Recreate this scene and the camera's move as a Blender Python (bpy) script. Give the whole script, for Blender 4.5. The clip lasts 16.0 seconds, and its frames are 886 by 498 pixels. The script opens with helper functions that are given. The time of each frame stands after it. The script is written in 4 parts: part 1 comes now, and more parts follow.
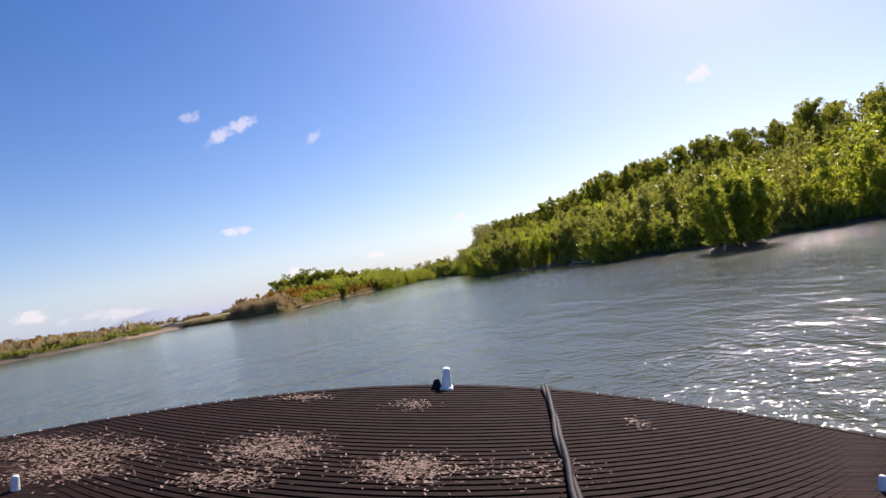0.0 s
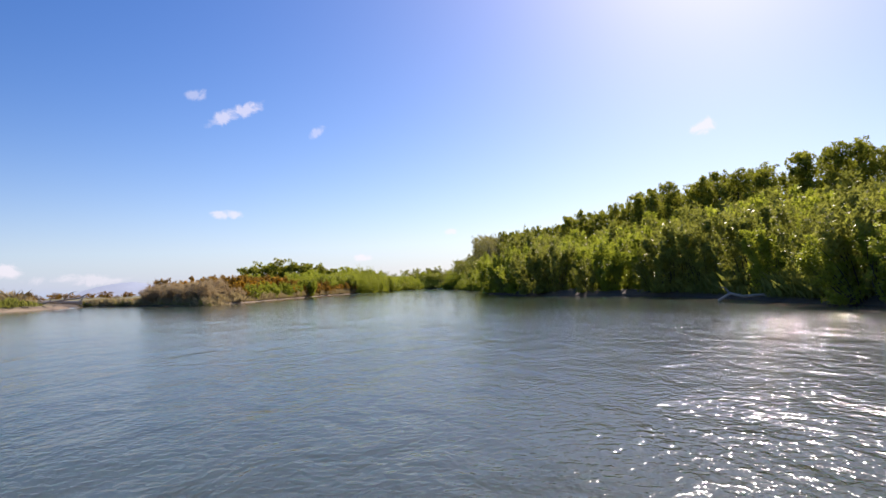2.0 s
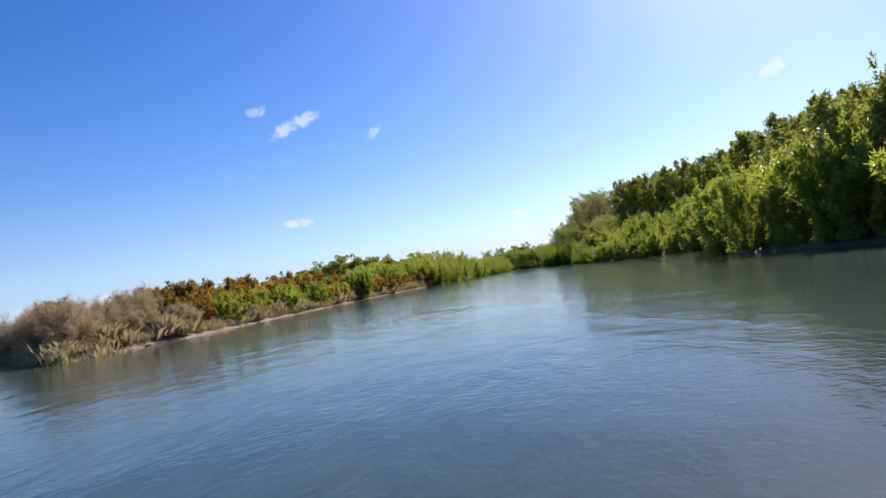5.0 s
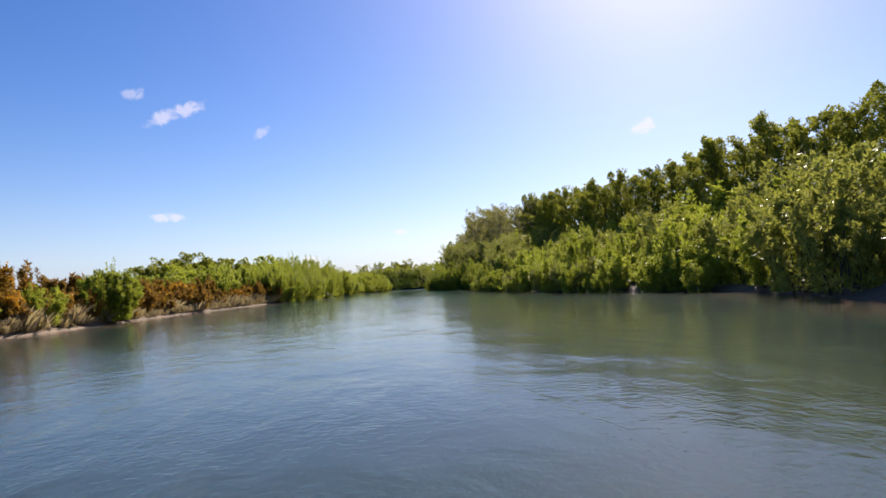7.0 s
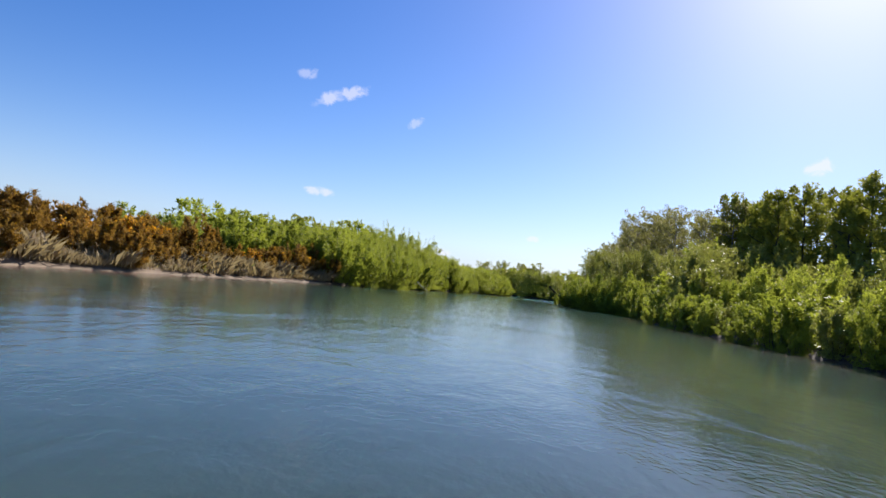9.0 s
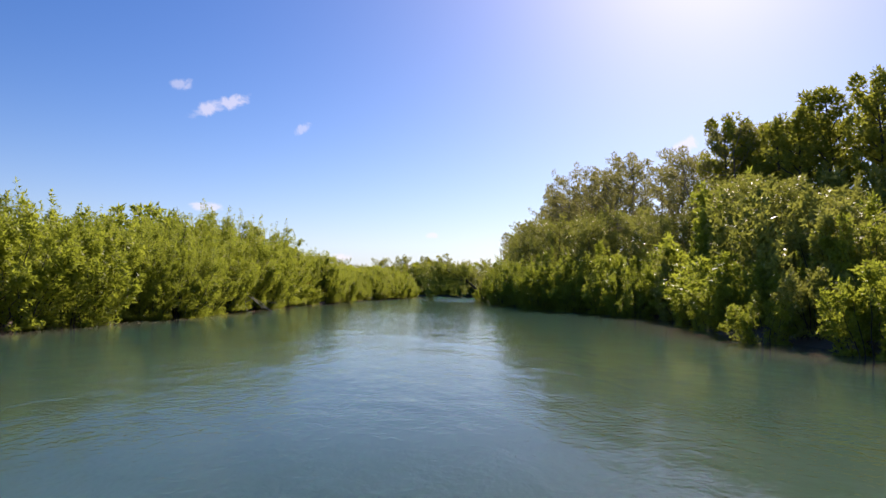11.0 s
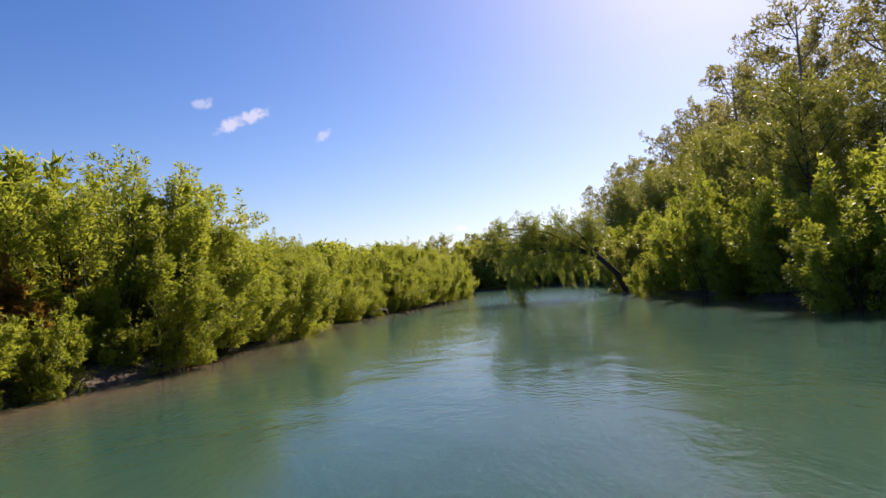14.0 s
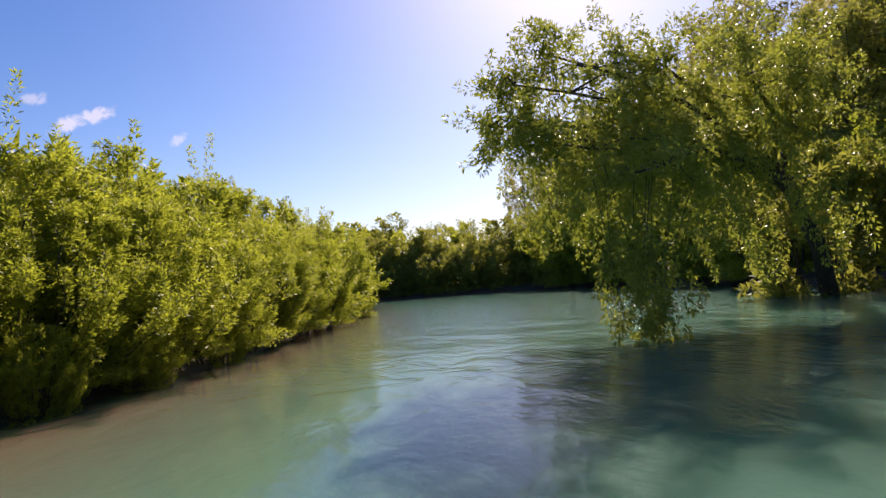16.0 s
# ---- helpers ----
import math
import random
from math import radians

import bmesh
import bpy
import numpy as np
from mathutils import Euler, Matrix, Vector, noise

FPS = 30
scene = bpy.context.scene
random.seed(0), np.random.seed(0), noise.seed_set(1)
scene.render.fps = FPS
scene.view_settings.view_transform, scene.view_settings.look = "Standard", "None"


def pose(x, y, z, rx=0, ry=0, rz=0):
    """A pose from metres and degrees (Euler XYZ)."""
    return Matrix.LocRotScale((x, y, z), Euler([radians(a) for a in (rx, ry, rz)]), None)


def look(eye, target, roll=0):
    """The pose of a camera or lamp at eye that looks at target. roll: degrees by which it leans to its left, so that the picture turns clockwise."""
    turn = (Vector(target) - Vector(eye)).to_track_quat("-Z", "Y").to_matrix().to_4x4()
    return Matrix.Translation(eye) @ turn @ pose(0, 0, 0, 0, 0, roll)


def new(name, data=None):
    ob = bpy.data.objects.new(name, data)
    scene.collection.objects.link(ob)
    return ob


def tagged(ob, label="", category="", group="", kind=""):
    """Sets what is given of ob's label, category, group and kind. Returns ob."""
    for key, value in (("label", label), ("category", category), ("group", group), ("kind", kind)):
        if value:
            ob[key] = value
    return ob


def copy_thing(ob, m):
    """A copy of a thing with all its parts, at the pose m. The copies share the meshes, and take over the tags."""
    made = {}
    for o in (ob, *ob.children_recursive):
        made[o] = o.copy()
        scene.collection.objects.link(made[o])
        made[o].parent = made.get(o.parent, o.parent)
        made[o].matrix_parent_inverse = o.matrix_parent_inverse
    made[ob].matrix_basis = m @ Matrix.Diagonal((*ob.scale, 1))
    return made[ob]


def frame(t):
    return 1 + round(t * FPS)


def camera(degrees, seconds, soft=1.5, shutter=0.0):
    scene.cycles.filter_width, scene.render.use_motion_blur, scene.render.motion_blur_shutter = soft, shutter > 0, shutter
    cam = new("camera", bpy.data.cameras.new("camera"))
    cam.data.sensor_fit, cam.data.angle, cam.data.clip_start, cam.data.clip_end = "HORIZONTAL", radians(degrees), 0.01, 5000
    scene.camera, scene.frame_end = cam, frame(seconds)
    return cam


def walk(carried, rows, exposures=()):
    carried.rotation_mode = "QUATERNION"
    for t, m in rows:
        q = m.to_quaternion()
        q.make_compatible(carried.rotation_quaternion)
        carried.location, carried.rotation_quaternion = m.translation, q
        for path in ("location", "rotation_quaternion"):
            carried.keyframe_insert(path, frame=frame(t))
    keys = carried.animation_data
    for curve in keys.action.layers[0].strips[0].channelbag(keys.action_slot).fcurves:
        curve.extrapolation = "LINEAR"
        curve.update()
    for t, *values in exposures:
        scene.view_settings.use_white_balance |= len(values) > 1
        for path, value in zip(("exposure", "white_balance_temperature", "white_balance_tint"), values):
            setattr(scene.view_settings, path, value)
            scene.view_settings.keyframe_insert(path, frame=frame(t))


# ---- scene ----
EXPO = 0.82
cam = camera(72.0, 16.0)
walk(cam, [
    (0, pose(0.00, 0.00, 1.33, 92.29, 9.99, 0.00)),
    (0.5, pose(-1.17, 6.42, 1.35, 92.81, 7.55, -1.75)),
    (1, pose(-1.95, 12.94, 1.37, 92.55, 7.49, -4.52)),
    (1.5, pose(-2.19, 19.41, 1.32, 92.74, 6.99, -6.52)),
    (2, pose(-2.21, 25.88, 1.15, 93.40, 1.96, -1.62)),
    (2.5, pose(-2.29, 32.96, 1.15, 92.67, -9.12, 7.21)),
    (3, pose(-2.45, 39.43, 1.08, 92.68, -7.42, 14.43)),
    (3.5, pose(-3.26, 45.33, 1.00, 92.99, -7.17, 17.75)),
    (4, pose(-4.41, 51.36, 1.00, 93.32, -5.43, 16.02)),
    (4.5, pose(-5.81, 57.57, 0.95, 93.45, 2.11, 9.42)),
    (5, pose(-6.94, 63.42, 0.98, 92.71, 8.53, 5.31)),
    (7.5, pose(-6.32, 94.70, 1.20, 93.37, 1.49, -8.15)),
    (8, pose(-5.78, 101.41, 1.12, 92.28, -12.25, 3.91)),
    (8.5, pose(-5.52, 107.60, 1.10, 92.60, -8.96, 9.11)),
    (9, pose(-5.63, 113.76, 1.10, 93.13, -7.09, 5.31)),
    (11.5, pose(-5.13, 145.07, 1.42, 93.75, -0.67, -3.83)),
    (12, pose(-5.09, 151.81, 1.37, 93.63, -1.94, -1.33)),
    (12.5, pose(-5.30, 158.34, 1.36, 93.08, -9.97, 4.87)),
    (13, pose(-5.54, 164.72, 1.37, 93.04, -9.17, 9.32)),
    (13.5, pose(-5.86, 171.75, 1.34, 93.66, -5.44, 4.69)),
    (14, pose(-6.25, 178.39, 1.30, 93.23, 4.31, -0.43)),
    (14.5, pose(-6.58, 184.82, 1.31, 92.77, 5.80, -3.45)),
    (15, pose(-6.70, 191.02, 1.21, 93.01, 5.29, -5.70)),
    (15.5, pose(-6.60, 196.87, 1.05, 93.27, 4.09, -7.40)),
    (16, pose(-6.32, 202.47, 0.93, 93.34, 4.92, -12.90)),
], exposures=[(t, EXPO + (0.16 if t > 15 else 0.08 if t > 14 else 0.0), k, g) for t, k, g in (
    (0.0, 6980, 24), (1.5, 6930, 25), (2.5, 6530, 21), (3.5, 5930, 17), (4.5, 5780, 16), (5.0, 6030, 18), (7.5, 6630, 23), (8.0, 6480, 22),
    (9.0, 6180, 20), (11.5, 6950, 26), (13.0, 7050, 26), (14.5, 7150, 27), (16.0, 7400, 28))])

# ---- light ----
SUN_AZ, SUN_EL = -28.0, 36.0          # degrees from +y towards the left, and above the horizon

sun_dir = Vector((-math.sin(radians(SUN_AZ)) * math.cos(radians(SUN_EL)),
                  math.cos(radians(SUN_AZ)) * math.cos(radians(SUN_EL)), math.sin(radians(SUN_EL))))
sun = new("sun", bpy.data.lights.new("sun", "SUN"))
sun.data.energy, sun.data.angle, sun.data.color = 5.0, radians(0.6), (1.0, 0.95, 0.86)
sun.matrix_world = look(sun_dir * 50, (0, 0, 0))


class Nodes:
    """A small wrapper for building node trees."""

    def __init__(self, tree):
        self.tree = tree
        tree.nodes.clear()

    def add(self, kind, links=None):
        n = self.tree.nodes.new(kind)
        for key, value in (links or {}).items():
            if isinstance(value, bpy.types.NodeSocket):
                self.tree.links.new(value, n.inputs[key])
            else:
                n.inputs[key].default_value = value
        return n

    def math(self, op, a, b=0.0, c=0.0, clamp=False):
        n = self.tree.nodes.new("ShaderNodeMath")
        n.operation, n.use_clamp = op, clamp
        for k, value in enumerate((a, b, c)):
            if isinstance(value, bpy.types.NodeSocket):
                self.tree.links.new(value, n.inputs[k])
            else:
                n.inputs[k].default_value = value
        return n.outputs[0]

    def dot(self, a, b):
        n = self.tree.nodes.new("ShaderNodeVectorMath")
        n.operation = "DOT_PRODUCT"
        self.tree.links.new(a, n.inputs[0])
        n.inputs[1].default_value = b
        return n.outputs["Value"]

    def mix(self, fac, a, b):
        n = self.tree.nodes.new("ShaderNodeMix")
        n.data_type = "RGBA"
        for k, value in ((0, fac), (6, a), (7, b)):
            if isinstance(value, bpy.types.NodeSocket):
                self.tree.links.new(value, n.inputs[k])
            else:
                n.inputs[k].default_value = value
        return n.outputs[2]

    def ramp(self, fac, stops):
        n = self.add("ShaderNodeValToRGB", {0: fac})
        el = n.color_ramp.elements
        el[0].position, el[0].color = stops[0][0], stops[0][1]
        el[1].position, el[1].color = stops[-1][0], stops[-1][1]
        for p, c in stops[1:-1]:
            e = el.new(p)
            e.color = c
        return n.outputs[0]

    def noise(self, vec, scale, detail=4.0, rough=0.55, distort=0.0):
        links = {"Scale": scale, "Detail": detail, "Roughness": rough, "Distortion": distort}
        if vec is not None:
            links["Vector"] = vec
        return self.add("ShaderNodeTexNoise", links).outputs[0]


world = bpy.data.worlds.new("sky")
scene.world = world
world.use_nodes = True
w = Nodes(world.node_tree)
sky = w.add("ShaderNodeTexSky")
sky.sky_type, sky.sun_disc = "NISHITA", False
sky.sun_elevation, sky.sun_rotation = radians(SUN_EL), radians(-SUN_AZ)
sky.altitude, sky.air_density, sky.dust_density, sky.ozone_density = 50.0, 1.0, 0.5, 3.0
way = w.add("ShaderNodeTexCoord").outputs["Generated"]
# small fair-weather clouds: azimuth, elevation, half-length, half-height, lean, strength
CLOUDS = [
    (17.0, 15.7, 2.6, 0.62, 24, 0.72), (9.8, 14.3, 0.9, 0.42, 30, 0.45), (18.0, 6.9, 1.3, 0.42, 0, 0.75),
    (-25.4, 12.8, 1.2, 0.7, 10, 0.8), (-2.5, 5.0, 0.6, 0.3, 0, 0.7), (5.6, 2.8, 1.1, 0.35, 0, 0.8),
    (20.3, 17.0, 1.0, 0.5, 10, 0.45), (13.3, 2.6, 0.7, 0.4, 0, 0.8), (34.0, 2.2, 1.3, 0.6, 0, 0.8),
    (29.0, 1.4, 3.4, 0.5, 0, 0.5), (12.0, 1.6, 3.2, 0.7, 0, 0.5), (39.0, 2.0, 2.5, 0.5, 0, 0.4),
]
colour = w.add("ShaderNodeHueSaturation", {"Hue": 0.510, "Saturation": 1.34, "Color": sky.outputs[0]}).outputs[0]
# pale haze low over the horizon
rise = w.add("ShaderNodeSeparateXYZ", {0: way}).outputs[2]
low = w.math("POWER", w.math("SUBTRACT", 1.0, w.math("ABSOLUTE", rise), clamp=True), 11.0)
colour = w.mix(w.math("MULTIPLY", low, 0.75), colour, (3.1, 4.5, 7.0, 1.0))
wisp = w.noise(way, 34.0, 7.0, 0.68, 0.6)
for az, el, a, b, lean, strength in CLOUDS:
    d = Vector((-math.sin(radians(az)) * math.cos(radians(el)), math.cos(radians(az)) * math.cos(radians(el)), math.sin(radians(el))))
    right = d.cross(Vector((0, 0, 1))).normalized()
    up = right.cross(d).normalized()
    c, s = math.cos(radians(lean)), math.sin(radians(lean))
    u, v = right * c + up * s, up * c - right * s
    du, dv, dd = w.dot(way, u / radians(a)), w.dot(way, v / radians(b)), w.dot(way, d)
    r = w.math("ADD", w.math("MULTIPLY", du, du), w.math("MULTIPLY", dv, dv))
    r = w.math("ADD", r, w.math("MULTIPLY", w.math("SUBTRACT", 0.48, wisp), 5.0))
    m = w.math("MULTIPLY", w.math("POWER", w.math("SUBTRACT", 1.0, r, clamp=True), 1.5), 0.72)
    m = w.math("MULTIPLY", m, w.math("MULTIPLY", w.math("GREATER_THAN", dd, 0.5), strength))
    colour = w.mix(m, colour, (7.4, 7.4, 7.8, 1.0))
back = w.add("ShaderNodeBackground", {0: colour, 1: 0.075})
w.tree.links.new(back.outputs[0], w.add("ShaderNodeOutputWorld").inputs[0])


# ---- materials ----
def material(name):
    m = bpy.data.materials.new(name)
    m.use_nodes = True
    return m, Nodes(m.node_tree)


def finish(n, shader):
    n.tree.links.new(shader.outputs[0], n.add("ShaderNodeOutputMaterial").inputs[0])


def leaf_material(name, dark, light, translucent=0.45, rough=0.58, spread=0.5):
    """Leaves: colour varies from plant to plant and from leaf to leaf; light comes through."""
    m, n = material(name)
    at = n.add("ShaderNodeAttribute")
    at.attribute_name = "plant"
    own = n.math("FRACT", n.math("ADD", n.add("ShaderNodeObjectInfo").outputs["Random"], at.outputs["Fac"]))
    each = n.add("ShaderNodeNewGeometry").outputs["Random Per Island"]
    f = n.math("ADD", n.math("MULTIPLY", own, spread), n.math("MULTIPLY", each, 1.0 - spread))
    col = n.mix(f, (*dark, 1), (*light, 1))
    bs = n.add("ShaderNodeBsdfPrincipled", {"Base Color": col, "Roughness": rough, "Specular IOR Level": 0.22})
    tr = n.add("ShaderNodeBsdfTranslucent", {"Color": n.mix(0.25, col, (*[min(1, 1.6 * c) for c in light[:2]], light[2] * 0.6, 1))})
    finish(n, n.add("ShaderNodeMixShader", {0: translucent, 1: bs.outputs[0], 2: tr.outputs[0]}))
    return m


def plain_material(name, a, b, scale=8.0, rough=0.8, bump=0.3, metal=0.0, stretch=(1, 1, 1), gloss=0.5):
    """Two colours mingled by noise at two scales, with relief."""
    m, n = material(name)
    co = n.add("ShaderNodeMapping", {0: n.add("ShaderNodeTexCoord").outputs["Object"], 3: stretch}).outputs[0]
    big, fine = n.noise(co, scale * 0.25), n.noise(co, scale * 2.0, 6.0)
    f = n.math("ADD", n.math("MULTIPLY", big, 0.6), n.math("MULTIPLY", fine, 0.4))
    f = n.ramp(f, [(0.3, (0, 0, 0, 1)), (0.7, (1, 1, 1, 1))])
    bp = n.add("ShaderNodeBump", {"Strength": bump, "Distance": 0.02, "Height": fine}).outputs[0]
    finish(n, n.add("ShaderNodeBsdfPrincipled", {"Base Color": n.mix(f, (*a, 1), (*b, 1)), "Roughness": rough, "Metallic": metal, "Specular IOR Level": gloss, "Normal": bp}))
    return m


WILLOW = leaf_material("willow leaves", (0.168, 0.21, 0.024), (0.352, 0.385, 0.05), 0.54, 0.48)
WILLOW_DARK = leaf_material("grey-green leaves", (0.135, 0.155, 0.026), (0.35, 0.355, 0.078), 0.38, 0.45)
LEANING = leaf_material("hanging willow leaves", (0.14, 0.178, 0.026), (0.32, 0.35, 0.065), 0.46, 0.42)
POPLAR = leaf_material("poplar leaves", (0.14, 0.16, 0.02), (0.33, 0.34, 0.05), 0.46)
GUM = leaf_material("gum leaves", (0.14, 0.138, 0.045), (0.32, 0.30, 0.11), 0.46)
GORSE = leaf_material("gorse shoots", (0.12, 0.08, 0.017), (0.32, 0.18, 0.032), 0.48, 0.7)
FLOWER = leaf_material("gorse flowers", (0.66, 0.28, 0.01), (0.85, 0.45, 0.02), 0.3, 0.6)
TWIG = leaf_material("dry twigs", (0.25, 0.18, 0.115), (0.47, 0.37, 0.25), 0.4, 0.9)
STRAW = leaf_material("dry grass", (0.25, 0.19, 0.105), (0.44, 0.355, 0.21), 0.3, 0.8)
REED = leaf_material("green grass", (0.123, 0.148, 0.0287), (0.254, 0.262, 0.0615), 0.4, 0.7)
BARK = plain_material("bark", (0.0273, 0.0218, 0.0156), (0.0702, 0.0585, 0.0452), 12.0, 0.9, 0.6, stretch=(1, 1, 0.2))
PALE_BARK = plain_material("pale bark", (0.125, 0.109, 0.0936), (0.265, 0.242, 0.211), 9.0, 0.85, 0.4, stretch=(1, 1, 0.2))
DRIFT = plain_material("bleached wood", (0.234, 0.211, 0.179), (0.429, 0.398, 0.351), 10.0, 0.8, 0.5)


def ground_material():
    m, n = material("river bank soil and grass")
    co = n.add("ShaderNodeTexCoord").outputs["Object"]
    z = n.add("ShaderNodeSeparateXYZ", {0: co}).outputs[2]
    big, fine = n.noise(co, 0.12, 5.0), n.noise(co, 2.2, 7.0)
    grass = n.mix(fine, (0.065, 0.076, 0.02, 1), (0.175, 0.15, 0.064, 1))
    soil = n.mix(fine, (0.04, 0.03, 0.019, 1), (0.135, 0.103, 0.067, 1))
    pos = n.add("ShaderNodeSeparateXYZ", {0: co})
    sandy = n.math("MULTIPLY", n.math("MULTIPLY", n.math("LESS_THAN", pos.outputs[0], -15.5), n.math("GREATER_THAN", pos.outputs[0], -30.0)), n.math("DIVIDE", n.math("SUBTRACT", 162.0, pos.outputs[1]), 8.0, clamp=True))
    bar = n.add("ShaderNodeVectorMath", {0: co, 1: (-43.0, 91.0, 0.0)})
    bar.operation = "DISTANCE"
    sandy = n.math("MAXIMUM", sandy, n.math("MULTIPLY", n.math("LESS_THAN", bar.outputs["Value"], 9.0), n.ramp(big, [(0.40, (0, 0, 0, 1)), (0.55, (1, 1, 1, 1))])))
    soil = n.mix(sandy, soil, n.mix(fine, (0.11, 0.08, 0.05, 1), (0.30, 0.23, 0.145, 1)))
    high = n.math("ADD", z, n.math("MULTIPLY", n.math("SUBTRACT", big, 0.5), 0.5))
    f = n.ramp(high, [(0.30, (0, 0, 0, 1)), (0.50, (1, 1, 1, 1))])
    bp = n.add("ShaderNodeBump", {"Strength": 0.6, "Distance": 0.08, "Height": fine}).outputs[0]
    finish(n, n.add("ShaderNodeBsdfPrincipled", {"Base Color": n.mix(f, soil, grass), "Roughness": 0.95, "Normal": bp}))
    return m


def water_material():
    """Turbid river water: green-blue where deep, brown over the shallow mud; waves as relief at three scales."""
    m, n = material("river water")
    co = n.add("ShaderNodeTexCoord").outputs["Object"]
    flow = n.add("ShaderNodeMapping", {0: co, 3: (1.0, 0.55, 1.0)}).outputs[0]
    at = n.add("ShaderNodeAttribute")
    at.attribute_name = "depth"
    depth = at.outputs["Fac"]
    murk = n.noise(flow, 0.09, 4.0, 0.6, 0.6)
    deep = n.mix(murk, (0.028, 0.045, 0.034, 1), (0.046, 0.066, 0.047, 1))
    pool = n.math("DIVIDE", n.math("SUBTRACT", n.add("ShaderNodeSeparateXYZ", {0: co}).outputs[1], 110.0), 60.0, clamp=True)     # clearer and greener in the pool downstream
    deep = n.mix(pool, deep, n.mix(murk, (0.024, 0.064, 0.044, 1), (0.038, 0.090, 0.060, 1)))
    reach = n.math("DIVIDE", n.math("SUBTRACT", n.add("ShaderNodeSeparateXYZ", {0: co}).outputs[1], 192.0), 14.0, clamp=True)     # teal at the bend, its colour lightened to offset the trees' shade
    deep = n.mix(reach, deep, n.mix(murk, (0.046, 0.118, 0.088, 1), (0.066, 0.150, 0.108, 1)))
    col = n.mix(depth, (0.125, 0.097, 0.058, 1), deep)
    rapid = n.add("ShaderNodeAttribute")          # broken water in the shallow rapids
    rapid.attribute_name = "rapid"
    riffle = rapid.outputs["Fac"]
    col = n.mix(n.math("MULTIPLY", n.math("MULTIPLY", riffle, 0.5), n.math("SUBTRACT", 1.0, pool)), col, (0.115, 0.112, 0.092, 1))          # paler over the gravel of the rapid
    swell = n.noise(flow, 0.35, 3.0, 0.5, 0.8)
    wave = n.noise(flow, 1.6, 4.0, 0.55, 0.5)
    ripple = n.noise(co, 10.0, 3.0, 0.55, 0.3)
    rough_patch = n.ramp(n.noise(flow, 0.05, 3.0), [(0.35, (0.25, 0.25, 0.25, 1)), (0.65, (1, 1, 1, 1))])
    h = n.math("ADD", n.math("MULTIPLY", swell, n.math("ADD", 0.22, n.math("MULTIPLY", riffle, 0.40))), n.math("MULTIPLY", wave, n.math("ADD", 0.09, n.math("MULTIPLY", riffle, 0.50))))
    h = n.math("ADD", h, n.math("MULTIPLY", n.math("MULTIPLY", ripple, n.math("ADD", n.math("MULTIPLY", rough_patch, 0.6), n.math("MULTIPLY", riffle, 2.3))), 0.055))
    bp = n.add("ShaderNodeBump", {"Strength": 0.55, "Distance": 0.35, "Height": h}).outputs[0]
    body = n.add("ShaderNodeBsdfPrincipled", {"Base Color": col, "Roughness": 0.09, "IOR": 1.33, "Specular IOR Level": 0.27, "Normal": bp,
                                              "Subsurface Weight": 0.8, "Subsurface Radius": (0.5, 1.0, 0.85), "Subsurface Scale": 1.0})     # silt scatters the light in the water
    body.subsurface_method = "BURLEY"
    finish(n, body)
    return m


SOIL, WATER = ground_material(), water_material()
# the haze of distance is put into the hills' pale blue colour
HILL = plain_material("far hill with painted haze", (0.234, 0.289, 0.367), (0.281, 0.335, 0.406), 0.02, 1.0, 0.0)


# ---- mesh tools ----
def mesh_from(name, verts, faces, mat, smooth=False):
    """A mesh from an array of points and an array of equal-sided faces."""
    verts, faces = np.asarray(verts, np.float32), np.asarray(faces, np.int32)
    me = bpy.data.meshes.new(name)
    me.vertices.add(len(verts))
    me.vertices.foreach_set("co", verts.ravel())
    n, k = faces.shape
    me.loops.add(n * k)
    me.loops.foreach_set("vertex_index", faces.ravel())
    me.polygons.add(n)
    me.polygons.foreach_set("loop_start", np.arange(0, n * k, k, dtype=np.int32))
    me.update(calc_edges=True)
    if smooth:
        me.shade_smooth()
    me.materials.append(mat)
    return me


def part(name, data, mat, parent, label=""):
    """Links a bmesh or a mesh as one object under a thing or a part."""
    if isinstance(data, bmesh.types.BMesh):
        me = bpy.data.meshes.new(name)
        data.to_mesh(me)
        data.free()
        me.materials.append(mat)
    else:
        me = data
    ob = new(name, me)
    ob.parent = parent
    return tagged(ob, label)


def tubes(paths, sides=6):
    """Tapered tubes along paths of (point, radius); returns points and quads."""
    verts, faces = [], []
    for path in paths:
        base = len(verts)
        for i, (p, r) in enumerate(path):
            a = Vector(path[max(i - 1, 0)][0])
            b = Vector(path[min(i + 1, len(path) - 1)][0])
            d = (b - a).normalized()
            u = d.cross(Vector((0.3, 0.9, 0.2))).normalized()
            v = d.cross(u)
            for k in range(sides):
                ang = 2 * math.pi * k / sides
                verts.append(Vector(p) + (u * math.cos(ang) + v * math.sin(ang)) * r)
        for i in range(len(path) - 1):
            for k in range(sides):
                k2 = (k + 1) % sides
                faces.append((base + i * sides + k, base + i * sides + k2, base + (i + 1) * sides + k2, base + (i + 1) * sides + k))
    return np.array([tuple(v) for v in verts]), np.array(faces)


